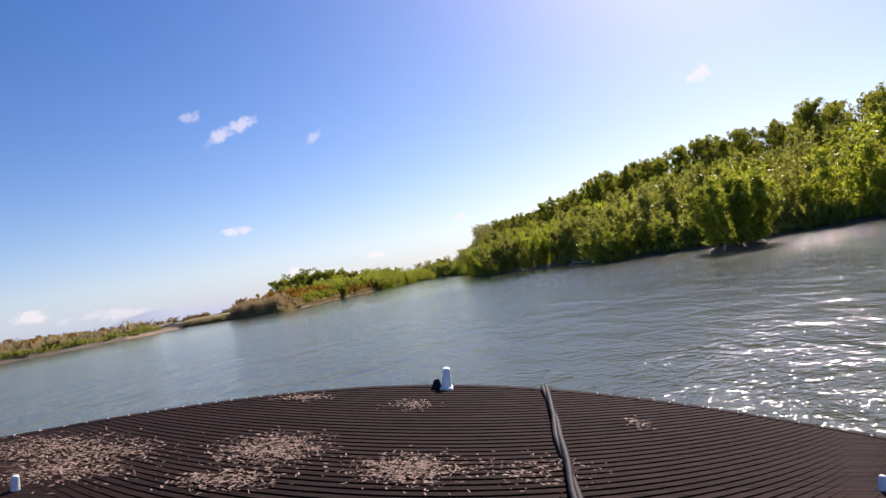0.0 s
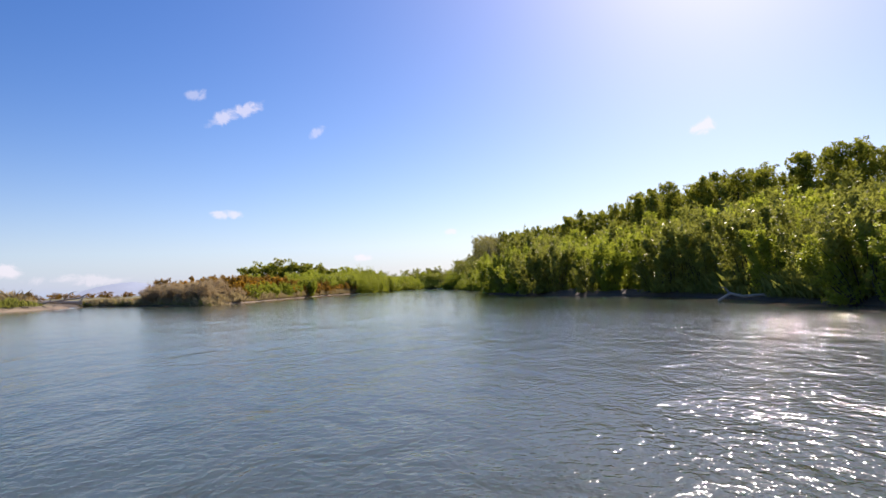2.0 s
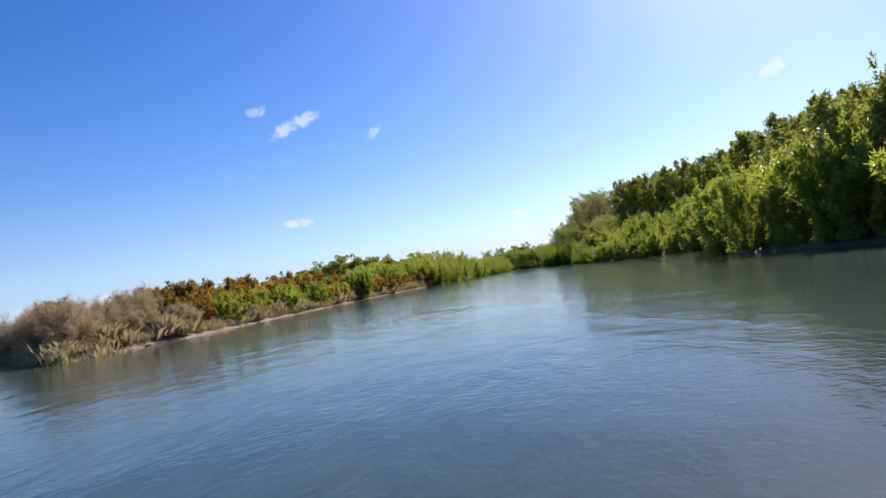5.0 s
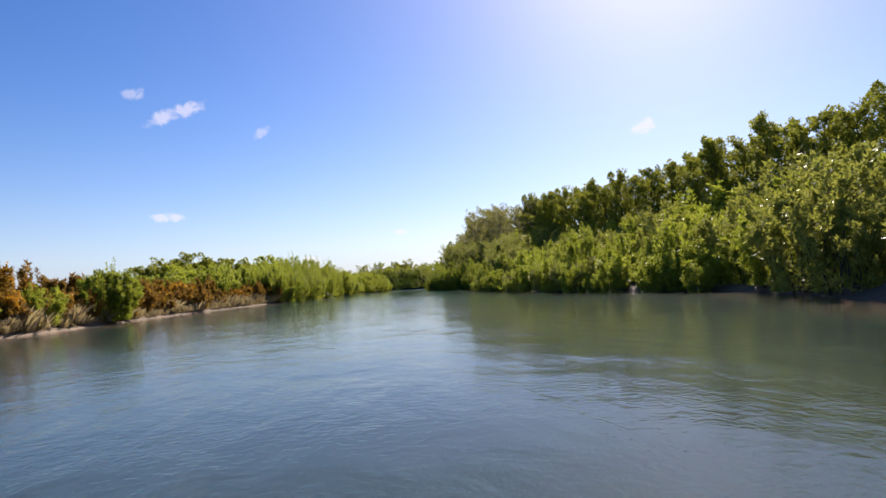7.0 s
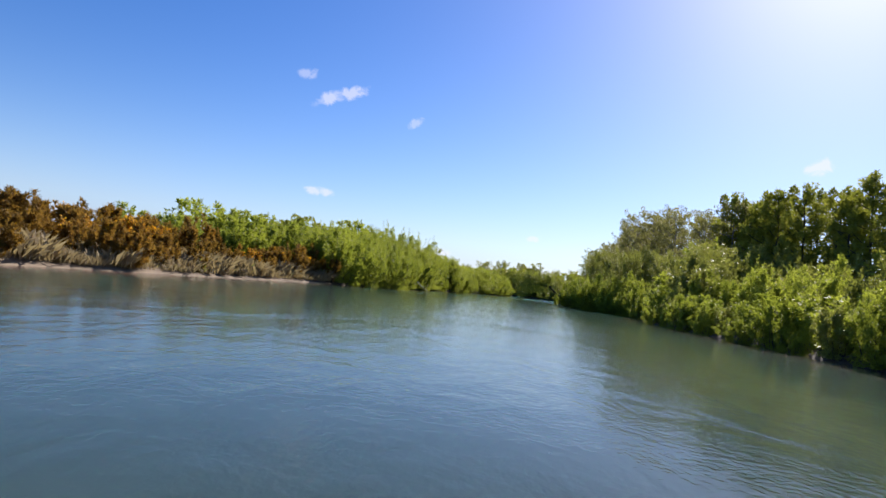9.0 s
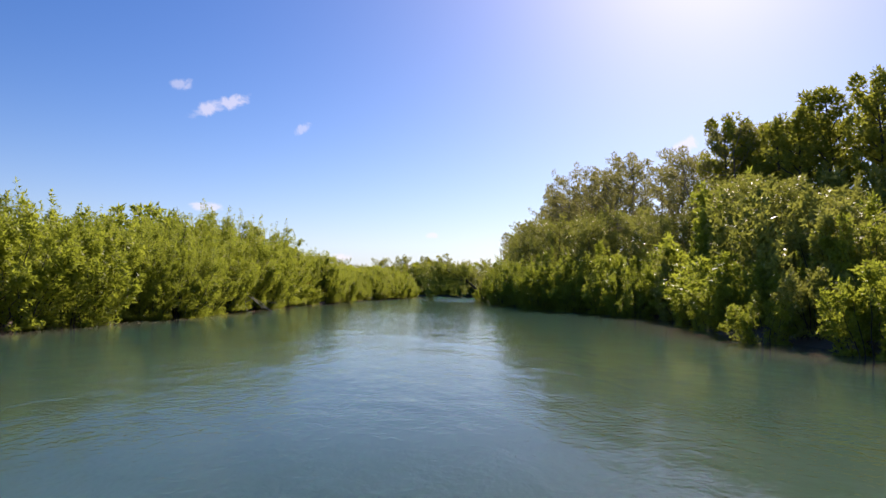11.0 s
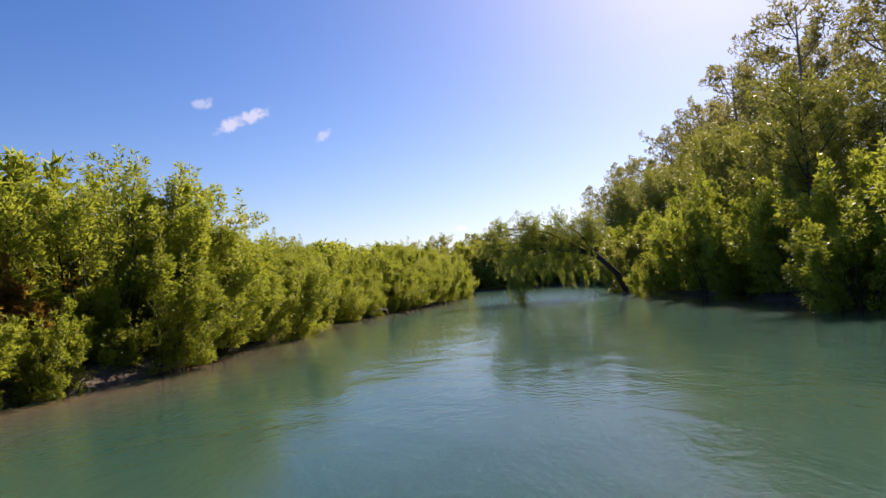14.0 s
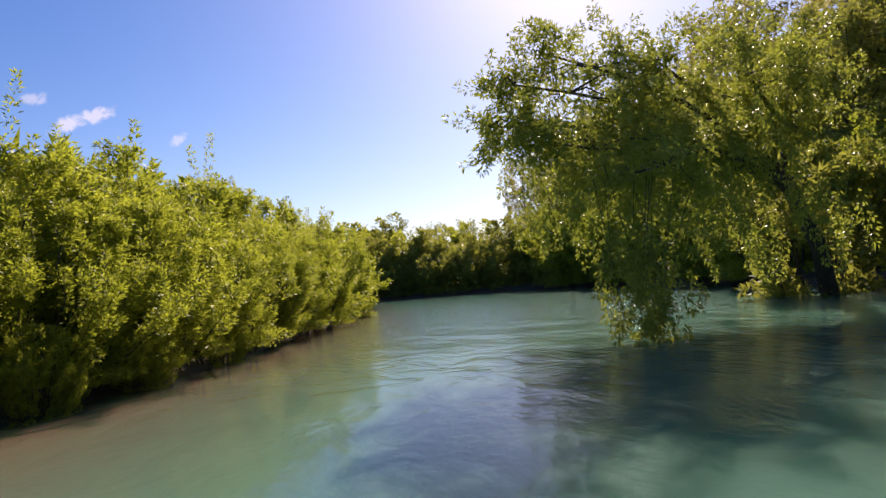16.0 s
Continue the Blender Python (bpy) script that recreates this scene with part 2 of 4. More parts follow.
def leaf_cloud(rng, centres, along, length, width, droop=0.0, kite=True):
    """One small leaf at each centre, pointing roughly along the given ways."""
    n = len(centres)
    d = along + rng.normal(0, 0.55, (n, 3))
    d[:, 2] -= droop
    d /= np.linalg.norm(d, axis=1, keepdims=True) + 1e-9
    side = np.cross(d, rng.normal(0, 1, (n, 3)))
    side /= np.linalg.norm(side, axis=1, keepdims=True) + 1e-9
    ln = (length * rng.uniform(0.6, 1.35, n))[:, None]
    wd = (width * rng.uniform(0.7, 1.3, n))[:, None]
    tip, mid = centres + d * ln, centres + d * ln * 0.45
    idx = np.arange(n)[:, None]
    if kite:
        v = np.stack([centres, mid + side * wd / 2, tip, mid - side * wd / 2], 1).reshape(-1, 3)
        return v, idx * 4 + np.arange(4)
    v = np.stack([centres - side * wd / 2, centres + side * wd / 2, tip], 1).reshape(-1, 3)
    return v, idx * 3 + np.arange(3)


# ---- river, ground and far hills ----
RIGHT_BANK = [(90, -300), (75, -120), (52, -20), (40, 20), (28, 36.5), (19, 38.5), (15.5, 41), (12.6, 44.5), (12.4, 50), (13.2, 56), (13.6, 62), (12.6, 67), (9, 74), (6.4, 80), (5, 88),
              (4.8, 94), (6, 100), (8.5, 107), (10.5, 114), (10, 120), (8.2, 125), (7, 132), (6, 146), (5.4, 158), (7, 164), (9, 170), (8.6, 175),
              (6.2, 180), (5.0, 185), (4.6, 193), (4.4, 199), (5, 207), (8, 213), (10, 222), (11, 233), (12, 243), (4, 250), (-8, 256), (-30, 262), (-90, 275), (-260, 300)]
LEFT_BANK = [(-90, -300), (-100, -60), (-76, 30), (-58, 57), (-46, 73), (-42, 85), (-42, 96), (-52, 106), (-52, 109), (-35, 95), (-22.6, 83), (-21.4, 90),
             (-21.4, 101), (-21, 112), (-20.6, 121), (-20.4, 131), (-19.3, 140), (-17.9, 153), (-16.2, 162), (-14.8, 171), (-14.2, 182), (-13.2, 186), (-11.9, 189),
             (-11.4, 196), (-11.0, 203), (-9.2, 208.5), (-7.5, 213), (-5.8, 221), (-4.2, 235), (-4.5, 240), (-9, 244), (-30, 248), (-90, 258), (-260, 280)]
ISLET = (14.7, 30.4, 1.3)
RIVER = np.array(RIGHT_BANK + LEFT_BANK[::-1], float)


def shore(px, py):
    """Signed distance to the waterline: positive on land."""
    a, b = RIVER, np.roll(RIVER, -1, axis=0)
    best = np.full(px.shape, 1e9)
    inside = np.zeros(px.shape, bool)
    for (x0, y0), (x1, y1) in zip(a, b):
        dx, dy = x1 - x0, y1 - y0
        t = np.clip(((px - x0) * dx + (py - y0) * dy) / (dx * dx + dy * dy), 0, 1)
        best = np.minimum(best, np.hypot(px - x0 - t * dx, py - y0 - t * dy))
        if dy:
            cross = ((y0 > py) != (y1 > py)) & (px < dx * (py - y0) / dy + x0)
            inside ^= cross
    land = np.where(inside, -best, best)
    return np.maximum(land, ISLET[2] - np.hypot(px - ISLET[0], py - ISLET[1]))


def height(px, py):
    d = shore(px, py)
    wave = 0.12 * np.sin(px * 0.31 + py * 0.17) + 0.10 * np.sin(px * 0.11 - py * 0.23)
    land = 0.32 * (1 - np.exp(-np.maximum(d, 0) / 0.3)) + 0.5 * (1 - np.exp(-np.maximum(d, 0) / 9.0)) + wave * np.clip(d / 4, 0, 1)
    bed = -0.9 * (1 - np.exp(np.minimum(d, 0) / 2.6))
    return np.where(d > 0, land, bed)


def z_at(x, y):
    return float(height(np.array([x], float), np.array([y], float))[0])


def grid_axis(lo, hi, step, far):
    core = np.arange(lo, hi + 0.01, step)
    if step < 1:
        core = np.concatenate([np.arange(-70, lo - 0.5, 2.0), core, np.arange(hi + 1, 51, 2.0)])
        lo, hi = -70, 50
    out = [30, 80, 160, 320, 700, 1500, far]
    return np.concatenate([lo - np.array(out[::-1]), core, hi + np.array(out)])


gx, gy = grid_axis(-42, 14, 0.5, 3200), grid_axis(-60, 300, 1.25, 3200)
GX, GY = np.meshgrid(gx, gy)
GZ = height(GX.ravel(), GY.ravel())
vid = np.arange(GX.size).reshape(GX.shape)
quads = np.stack([vid[:-1, :-1], vid[:-1, 1:], vid[1:, 1:], vid[1:, :-1]], -1).reshape(-1, 4)
ground = new("ground", mesh_from("ground", np.stack([GX.ravel(), GY.ravel(), GZ], 1), quads, SOIL, True))
tagged(ground, "low earthen river banks with rough grass", "ground", kind="structure")

water_me = mesh_from("water", np.stack([GX.ravel(), GY.ravel(), np.zeros(GX.size)], 1), quads, WATER, True)
depth = water_me.attributes.new("depth", "FLOAT", "POINT")
depth.data.foreach_set("value", np.clip((-shore(GX.ravel(), GY.ravel()) - 0.4) / 3.0, 0, 1).astype(np.float32))
rapid = np.clip(1 - GY / 46, 0, 1) * 0.75
for x, y, r, k in ((16, 33, 12, 0.9), (8, 38, 10, 0.5), (1.5, 217, 7, 0.5), (5.5, 209, 6, 0.8), (2.0, 228, 9, 0.45), (-1, 245, 10, 0.5)):
    rapid = rapid + k * np.exp(-((GX - x) ** 2 + (GY - y) ** 2) / r ** 2)
water_me.attributes.new("rapid", "FLOAT", "POINT").data.foreach_set("value", np.clip(rapid, 0, 1).astype(np.float32).ravel())
water = tagged(new("water", water_me), "green-grey turbid river with small ripples", "river", kind="structure")


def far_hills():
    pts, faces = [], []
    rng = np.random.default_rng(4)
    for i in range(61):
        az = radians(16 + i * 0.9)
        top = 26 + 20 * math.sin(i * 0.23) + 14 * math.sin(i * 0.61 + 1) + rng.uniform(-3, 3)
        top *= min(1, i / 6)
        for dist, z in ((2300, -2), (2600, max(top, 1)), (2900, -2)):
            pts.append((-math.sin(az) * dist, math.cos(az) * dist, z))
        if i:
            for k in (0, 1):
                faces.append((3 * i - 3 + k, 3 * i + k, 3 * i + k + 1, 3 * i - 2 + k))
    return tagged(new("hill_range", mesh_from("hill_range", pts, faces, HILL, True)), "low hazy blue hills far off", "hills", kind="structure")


far_hills()


# ---- plants: one of each kind is built, then copied ----
def stems_of(rng, count, spread, tall, bend=0.35):
    """Curved stems that fan out from the base, each sampled at seven points."""
    out = []
    for _ in range(count):
        ang = rng.uniform(0, 2 * math.pi)
        reach = spread * math.sqrt(rng.uniform(0.02, 1))
        h = tall * rng.uniform(0.60, 1.0) * (1 - 0.48 * (reach / max(spread, 1e-6)) ** 2)
        r0 = reach * 0.40
        t = np.linspace(0, 1, 7)[:, None]
        p = np.concatenate([np.cos(ang) * (r0 + (reach - r0) * t ** (1 + bend)) + rng.normal(0, 0.012, t.shape) * tall,
                            np.sin(ang) * (r0 + (reach - r0) * t ** (1 + bend)) + rng.normal(0, 0.012, t.shape) * tall, h * t - 0.15], 1)
        out.append(p)
    return out


def plumes(rng, base, way, ln, wd, per):
    """Leafy shoots: places and ways of the leaves on tapered plumes that start at each base and run along each way."""
    base, way, ln, wd = np.array(base), np.array(way), np.array(ln), np.array(wd)
    way = way / np.linalg.norm(way, axis=1, keepdims=True)
    n = len(base)
    s = rng.uniform(0, 1, (n, per)) ** 0.8
    rad = rng.normal(0, 1, (n, per, 3))
    rad -= way[:, None] * np.sum(rad * way[:, None], 2, keepdims=True)
    rad /= np.linalg.norm(rad, axis=2, keepdims=True) + 1e-9
    r = wd[:, None] * np.minimum(1, (s + 0.12) * 2.6) * np.sqrt(np.maximum(1.04 - s, 0)) * np.sqrt(rng.uniform(0.12, 1, (n, per)))
    c = base[:, None] + way[:, None] * (s * ln[:, None])[..., None] + rad * r[..., None]
    return c.reshape(-1, 3), (way[:, None] * 0.75 + rad * 0.8).reshape(-1, 3)


def bush_leaves(rng, st, tall, spread, side, per, low, rise, long, fat, shoots):
    """Plumes up and down the outer stems, a plume on each stem's tip, and slim shoots that stand out on top."""
    base, way, ln, wd = [], [], [], []
    for p in st:
        reach = math.hypot(p[-1][0], p[-1][1])
        out = np.array([p[-1][0], p[-1][1], 0.0]) / max(reach, 1e-6)
        lo = low if reach > 0.5 * spread else 0.5
        for t in lo + (0.95 - lo) * rng.uniform(0, 1, side) ** 0.72:
            i = min(int(t * 6), 5)
            base.append(p[i] + (p[i + 1] - p[i]) * (t * 6 - i))
            w = rng.normal(0, 0.45, 3) + out * 0.75
            w[2] = abs(w[2]) * 0.5 + rise * rng.uniform(0.4, 1.3)
            way.append(w)
            ln.append(tall * long * rng.uniform(0.55, 1.25) * (1.2 - 0.5 * t))
            wd.append(ln[-1] * fat)
        if reach > 0.55 * spread:          # low growth that hangs out over the ground or the water
            for t in rng.uniform(0.05, 0.32, 1 + side // 6):
                base.append(p[0] * (1 - t) + p[2] * t + (0, 0, 0.12))
                way.append(out + rng.normal(0, 0.45, 3) * (1, 1, 0) + (0, 0, rng.uniform(-0.05, 0.5)))
                ln.append(tall * long * rng.uniform(0.7, 1.2))
                wd.append(ln[-1] * fat * 1.1)
        base.append(p[5])
        way.append(np.array([0, 0, 0.9]) + out * 0.2 + rng.normal(0, 0.15, 3))
        ln.append(tall * long * 1.15)
        wd.append(ln[-1] * fat * 0.85)
    for _ in range(shoots):
        p = st[rng.integers(len(st))]
        base.append(p[5] + rng.normal(0, 0.03, 3) * tall)
        way.append(np.array([0, 0, 1.0]) + rng.normal(0, 0.12, 3))
        ln.append(tall * rng.uniform(0.18, 0.36))
        wd.append(0.02 * tall)
    c, d = plumes(rng, base, way, ln, wd, per)
    c[:, 2] = np.maximum(c[:, 2], 0.02 + 0.05 * rng.uniform(0, 1, len(c)))
    return c, d


def shrub(name, label, seed, tall, spread, stems, side, per, length, width, leaf, bark=BARK, low=0.05, rise=0.75, long=0.19, fat=0.30, droop=0.0,
          category="shrub", group="", shoots=8, kite=False):
    """A many-stemmed shrub with leafy plumes on its stems and dark hollows between them."""
    rng = np.random.default_rng(seed)
    thing = new(name)
    st = stems_of(rng, stems, spread, tall)
    c, d = bush_leaves(rng, st, tall, spread, side, per, low, rise, long, fat, shoots)
    v, f = leaf_cloud(rng, c, d, length, width, droop, kite)
    part("foliage", mesh_from(name + " foliage", v, f, leaf), leaf, thing)
    v, f = tubes([[(p[k], 0.006 * tall * (1 - k / 7.5)) for k in range(7)] for p in st], 4)
    part("branchwork", mesh_from(name + " branchwork", v, f, bark, True), bark, thing)
    return tagged(thing, label, category, group)


def tree(name, label, seed, tall, crown_low, radius, limbs, per_limb, per, length, width, leaf, bark=BARK, top=0.35, category="tree", group="",
         clump=0.5, fat=0.40, rise=0.7, bare=0.3, lean=(0, 0), taper=0.74):
    """A tapered trunk with limbs; leafy plumes sit along the outer limbs in an uneven crown with gaps."""
    rng = np.random.default_rng(seed)
    thing = new(name)
    t = np.linspace(0, 1, 8)
    wob = rng.normal(0, 0.012 * tall, (8, 2)) * t[:, None]
    trunk = np.stack([wob[:, 0] + lean[0] * t, wob[:, 1] + lean[1] * t, t * tall * 0.93 - 0.3], 1)
    paths = [[(trunk[k], 0.016 * tall * (1 - 0.9 * k / 7.0)) for k in range(8)]]
    base, way, ln, wd = [trunk[-2]], [(0, 0, 1)], [0.16 * tall], [0.22 * radius]
    for i in range(limbs):
        s = crown_low + (0.97 - crown_low) * (i + rng.uniform(0, 1)) / limbs
        k = min(int(s * 7), 6)
        foot = trunk[k] * (1 - (s * 7 - k)) + trunk[k + 1] * (s * 7 - k)
        u = (s - crown_low) / (1 - crown_low)
        wide = radius * (math.sin(math.pi * min(1, 0.12 + taper * u ** (0.6 + top))) ** 0.7) * rng.uniform(0.5, 1.12)
        ang = i * 2.4 + rng.uniform(-0.5, 0.5)
        out = np.array([math.cos(ang), math.sin(ang), 0.0])
        tip = foot + out * wide + np.array([0, 0, wide * rng.uniform(0.25, 0.8)])
        mid = (foot + tip) / 2 + np.array([0, 0, -0.08 * wide])
        paths.append([(foot, 0.005 * tall * (1.1 - u)), (mid, 0.003 * tall), (tip, 0.0012 * tall)])
        for q in np.linspace(bare, 1.0, per_limb):
            base.append(foot + (tip - foot) * q + rng.normal(0, 0.07 * radius, 3))
            way.append(out * rng.uniform(0.2, 0.8) + rng.normal(0, 0.25, 3) + np.array([0, 0, rise]))
            ln.append(clump * radius * rng.uniform(0.6, 1.3))
            wd.append(ln[-1] * fat * rng.uniform(0.8, 1.2))
    c, d = plumes(rng, base, way, ln, wd, per)
    v, f = leaf_cloud(rng, c, d, length, width, 0.0, False)
    part("crown", mesh_from(name + " crown", v, f, leaf), leaf, thing)
    v, f = tubes(paths, 6)
    part("trunk", mesh_from(name + " trunk", v, f, bark, True), bark, thing)
    return tagged(thing, label, category, group)


class Kind:
    """A kind of plant: a few built forms, set out in turn, each to a wanted height."""

    def __init__(self, forms):
        self.forms, self.used = forms, [False] * len(forms)
        self.tall = [max(v.co.z for k in f.children for v in k.data.vertices) for f in forms]
        self.leaf = max((k.data for k in forms[0].children), key=lambda q: len(q.vertices)).materials[0]
        self.raw, self.thick = [], []
        for k in range(3):          # coarser bushes for the thicket behind
            r = np.random.default_rng(900 + k)
            c, d = bush_leaves(r, stems_of(r, 18, 2.5, 5.0), 5.0, 2.5, 9, 17, 0.15, 0.6, 0.15, 0.36, 0)
            v, f = leaf_cloud(r, c, d, 0.25, 0.13, 0.0, False)
            self.raw.append((v * (1, 1, 5.0 / v[:, 2].max()), f.shape[1]))

    def put(self, rng, x, y, tall, wide=1.0, z=None):
        i = int(rng.integers(len(self.forms)))
        if not all(self.used):
            i = self.used.index(False)
        z = z_at(x, y) - 0.03 if z is None else z
        s = max(tall - z, 0.4) / self.tall[i]
        m = Matrix.LocRotScale((x, y, z), Euler((rng.normal(0, 0.03), rng.normal(0, 0.03), rng.uniform(0, 6.28))), None)
        if self.used[i]:
            ob = copy_thing(self.forms[i], m)
        else:
            ob = self.forms[i]
            ob.matrix_basis = m
            self.used[i] = True
        ob.scale = (s * wide, s * wide, s)
        return ob

    def fill(self, rng, x, y, tall, wide=1.0):
        """One more plant of the thicket behind, too close-set to tell apart."""
        i = int(rng.integers(len(self.raw)))
        z = z_at(x, y) - 0.03
        s = max(tall - z, 0.4) / 5.0
        a = rng.uniform(0, 6.28)
        v = self.raw[i][0] @ np.array([[math.cos(a), math.sin(a), 0], [-math.sin(a), math.cos(a), 0], [0, 0, 1]]) * (s * wide, s * wide, s) + (x, y, z)
        self.thick.append((v, self.raw[i][1], rng.uniform()))

    def join(self, name, label):
        if not self.thick:
            return
        k = self.thick[0][1]
        v = np.concatenate([t[0] for t in self.thick])
        me = mesh_from(name, v, np.arange(len(v)).reshape(-1, k), self.leaf)
        tone = me.attributes.new("plant", "FLOAT", "POINT")
        tone.data.foreach_set("value", np.concatenate([np.full(len(t[0]), t[2], np.float32) for t in self.thick]))
        return tagged(new(name, me), label, "thicket", kind="stuff")


def along(line, y):
    """The line's value at y, between its points of (y, value)."""
    return float(np.interp(y, [p[0] for p in line], [p[1] for p in line]))


R_LINE = [(y, x) for x, y in RIGHT_BANK if y < 244]
L_LINE = [(y, x) for x, y in LEFT_BANK[10:29]]
SPIT_LINE = [(y, x) for x, y in LEFT_BANK[1:7]]
R_FRONT = [(30, 5.2), (45, 6.0), (66, 5.6), (80, 5.2), (90, 6.2), (110, 5.4), (122, 5.2), (136, 4.6), (150, 4.0), (160, 4.8), (165, 6.0), (172, 7.4), (190, 7.8), (206, 8.2), (215, 9.6), (235, 10.4), (246, 11.0)]
R_BACK = [(20, 10.5), (54, 11.2), (75, 12.4), (90, 13.1), (120, 14.2), (140, 13.4), (160, 12.4), (172, 13.3), (188, 14.1), (205, 14.6), (220, 16.0), (228, 16.2), (240, 16.4), (250, 14.2), (262, 12.8)]
R_BACK_X = [(-20, 60), (40, 45), (70, 38), (90, 35), (125, 30.6), (155, 23), (172, 19), (187, 17.5), (200, 15.5), (215, 15), (235, 19), (262, 16)]
L_TOP = [(84, 2.6), (90, 3.0), (97, 3.3), (108, 3.8), (115, 3.7), (124, 3.5), (135, 3.1), (148, 3.3), (156, 4.9), (170, 5.2), (177, 6.4), (181, 7.5), (184.5, 6.7), (186.6, 6.2), (188, 5.0), (191, 4.7), (194, 4.6), (198, 4.4), (206, 3.8), (213, 4.1), (228, 4.6), (240, 4.4)]

BANK = "willow bushes along the bank"
close_willow = Kind([shrub("willow_bush", "bright yellow-green willow bush leaning over the water", 10 + k, 4.0, 2.0, 26, 10, 125, 0.085, 0.026, WILLOW, group=BANK, long=0.15, fat=0.36, shoots=34, kite=True) for k in range(3)])
tall_willow = Kind([shrub("willow_bush", "tall bright green willow standing close over the river", 310 + k, 7.0, 2.7, 36, 13, 78, 0.12, 0.049, WILLOW, group=BANK, long=0.115, fat=0.36, rise=0.85, shoots=26) for k in range(3)])
near_willow = Kind([shrub("willow_bush", "bright green leafy willow bush at the waterline", 110 + k, 4.5, 2.2, 22, 10, 60, 0.125, 0.056, WILLOW, group=BANK, long=0.155, fat=0.36, shoots=20) for k in range(4)])
far_willow = Kind([shrub("willow_bush", "green willow bush in a dense bank thicket", 20 + k, 5.0, 2.4, 19, 9, 36, 0.21, 0.11, WILLOW, group=BANK, long=0.155, fat=0.36, shoots=7) for k in range(4)])
grey_willow = Kind([shrub("willow_bush", "grey-green willow bush with dark gaps beneath", 30 + k, 5.0, 2.4, 19, 9, 42, 0.19, 0.10, WILLOW_DARK, group=BANK, long=0.155, fat=0.36, shoots=7) for k in range(4)])
bank_trees = Kind([tree("bank_tree", "tall leafy bank tree clothed almost to the water", 90 + k, 9.5, 0.06, 2.3, 40, 4, 66, 0.20, 0.095, WILLOW_DARK, clump=0.55, fat=0.36, group="leafy trees on the bank") for k in range(3)])
fine_trees = Kind([tree("bank_tree", "tall leafy bank tree with shaded hollows below", 190 + k, 9.5, 0.06, 2.3, 40, 5, 110, 0.14, 0.066, WILLOW_DARK, clump=0.5, fat=0.36, group="leafy trees on the bank") for k in range(3)])
poplars = Kind([tree("poplar_tree", "tall dark green poplar in a dense row", 40 + k, 13.0, 0.08, 1.9, 38, 4, 54, 0.22, 0.135, POPLAR, clump=0.44, fat=0.46, rise=0.9, taper=0.85, group="poplars behind the bank") for k in range(4)])
gums = Kind([tree("gum_tree", "tall gum tree with an open olive-green crown and pale limbs", 50 + k, 15.0, 0.26, 2.5, 32, 4, 56, 0.22, 0.10, GUM, PALE_BARK, clump=0.40, fat=0.5, bare=0.45, group="gum trees behind the bank") for k in range(4)])
round_trees = Kind([tree("broadleaf_tree", "broad round-crowned green tree", 60 + k, 10.0, 0.08, 4.2, 34, 4, 66, 0.5, 0.30, POPLAR, clump=0.36, fat=0.55, group="far broadleaf trees") for k in range(2)])


def gorse_form(seed, bloom):
    ob = shrub("gorse_bush", "brown-green gorse bush with orange blossom" if bloom > 1 else "brown-green gorse bush with a few orange flowers", seed, 2.4, 1.5, 18, 6, 48, 0.16, 0.062,
               GORSE, rise=0.5, long=0.15, fat=0.40, shoots=3, group="gorse on the bank")
    rng = np.random.default_rng(seed + 500)
    leaves = max((k.data for k in ob.children), key=lambda me: len(me.vertices))
    co = np.empty(len(leaves.vertices) * 3, np.float32)
    leaves.vertices.foreach_get("co", co)
    co = co.reshape(-1, 3)
    high = co[(co[:, 2] > 1.2) & (np.hypot(co[:, 0], co[:, 1]) > 0.7)]
    spots = high[rng.choice(len(high), 2 + 5 * bloom, replace=False)]
    near = np.min(np.linalg.norm(co[:, None] - spots[None], axis=2), axis=1)
    co = co[near < rng.uniform(0.05, 0.10 + 0.22 * (bloom > 1), len(co))]
    v, f = leaf_cloud(rng, co, rng.normal(0, 1, co.shape), 0.11, 0.09)
    tagged(part("blossom", mesh_from("gorse blossom", v, f, FLOWER), FLOWER, ob, "orange-yellow blossom"), kind="stuff")
    return ob


gorse = Kind([gorse_form(70 + k, (0, 1, 0, 2)[k]) for k in range(4)])
dry_shrubs = Kind([shrub("dry_shrub", "leafless grey-brown twiggy shrub", 80 + k, 2.6, 1.5, 26, 8, 34, 0.32, 0.018, TWIG, TWIG, rise=1.1, long=0.26, fat=0.22, shoots=10, group="bare shrubs on the headland") for k in range(2)])

round_bush = Kind([shrub("round_bush", "dense dark green round bush at the grassy water's edge", 401, 4.7, 2.5, 40, 13, 50, 0.16, 0.07, WILLOW, rise=0.6, long=0.14, fat=0.34, shoots=10)])
rng = np.random.default_rng(7)
round_bush.put(rng, ISLET[0], ISLET[1], 4.75, 1.1)
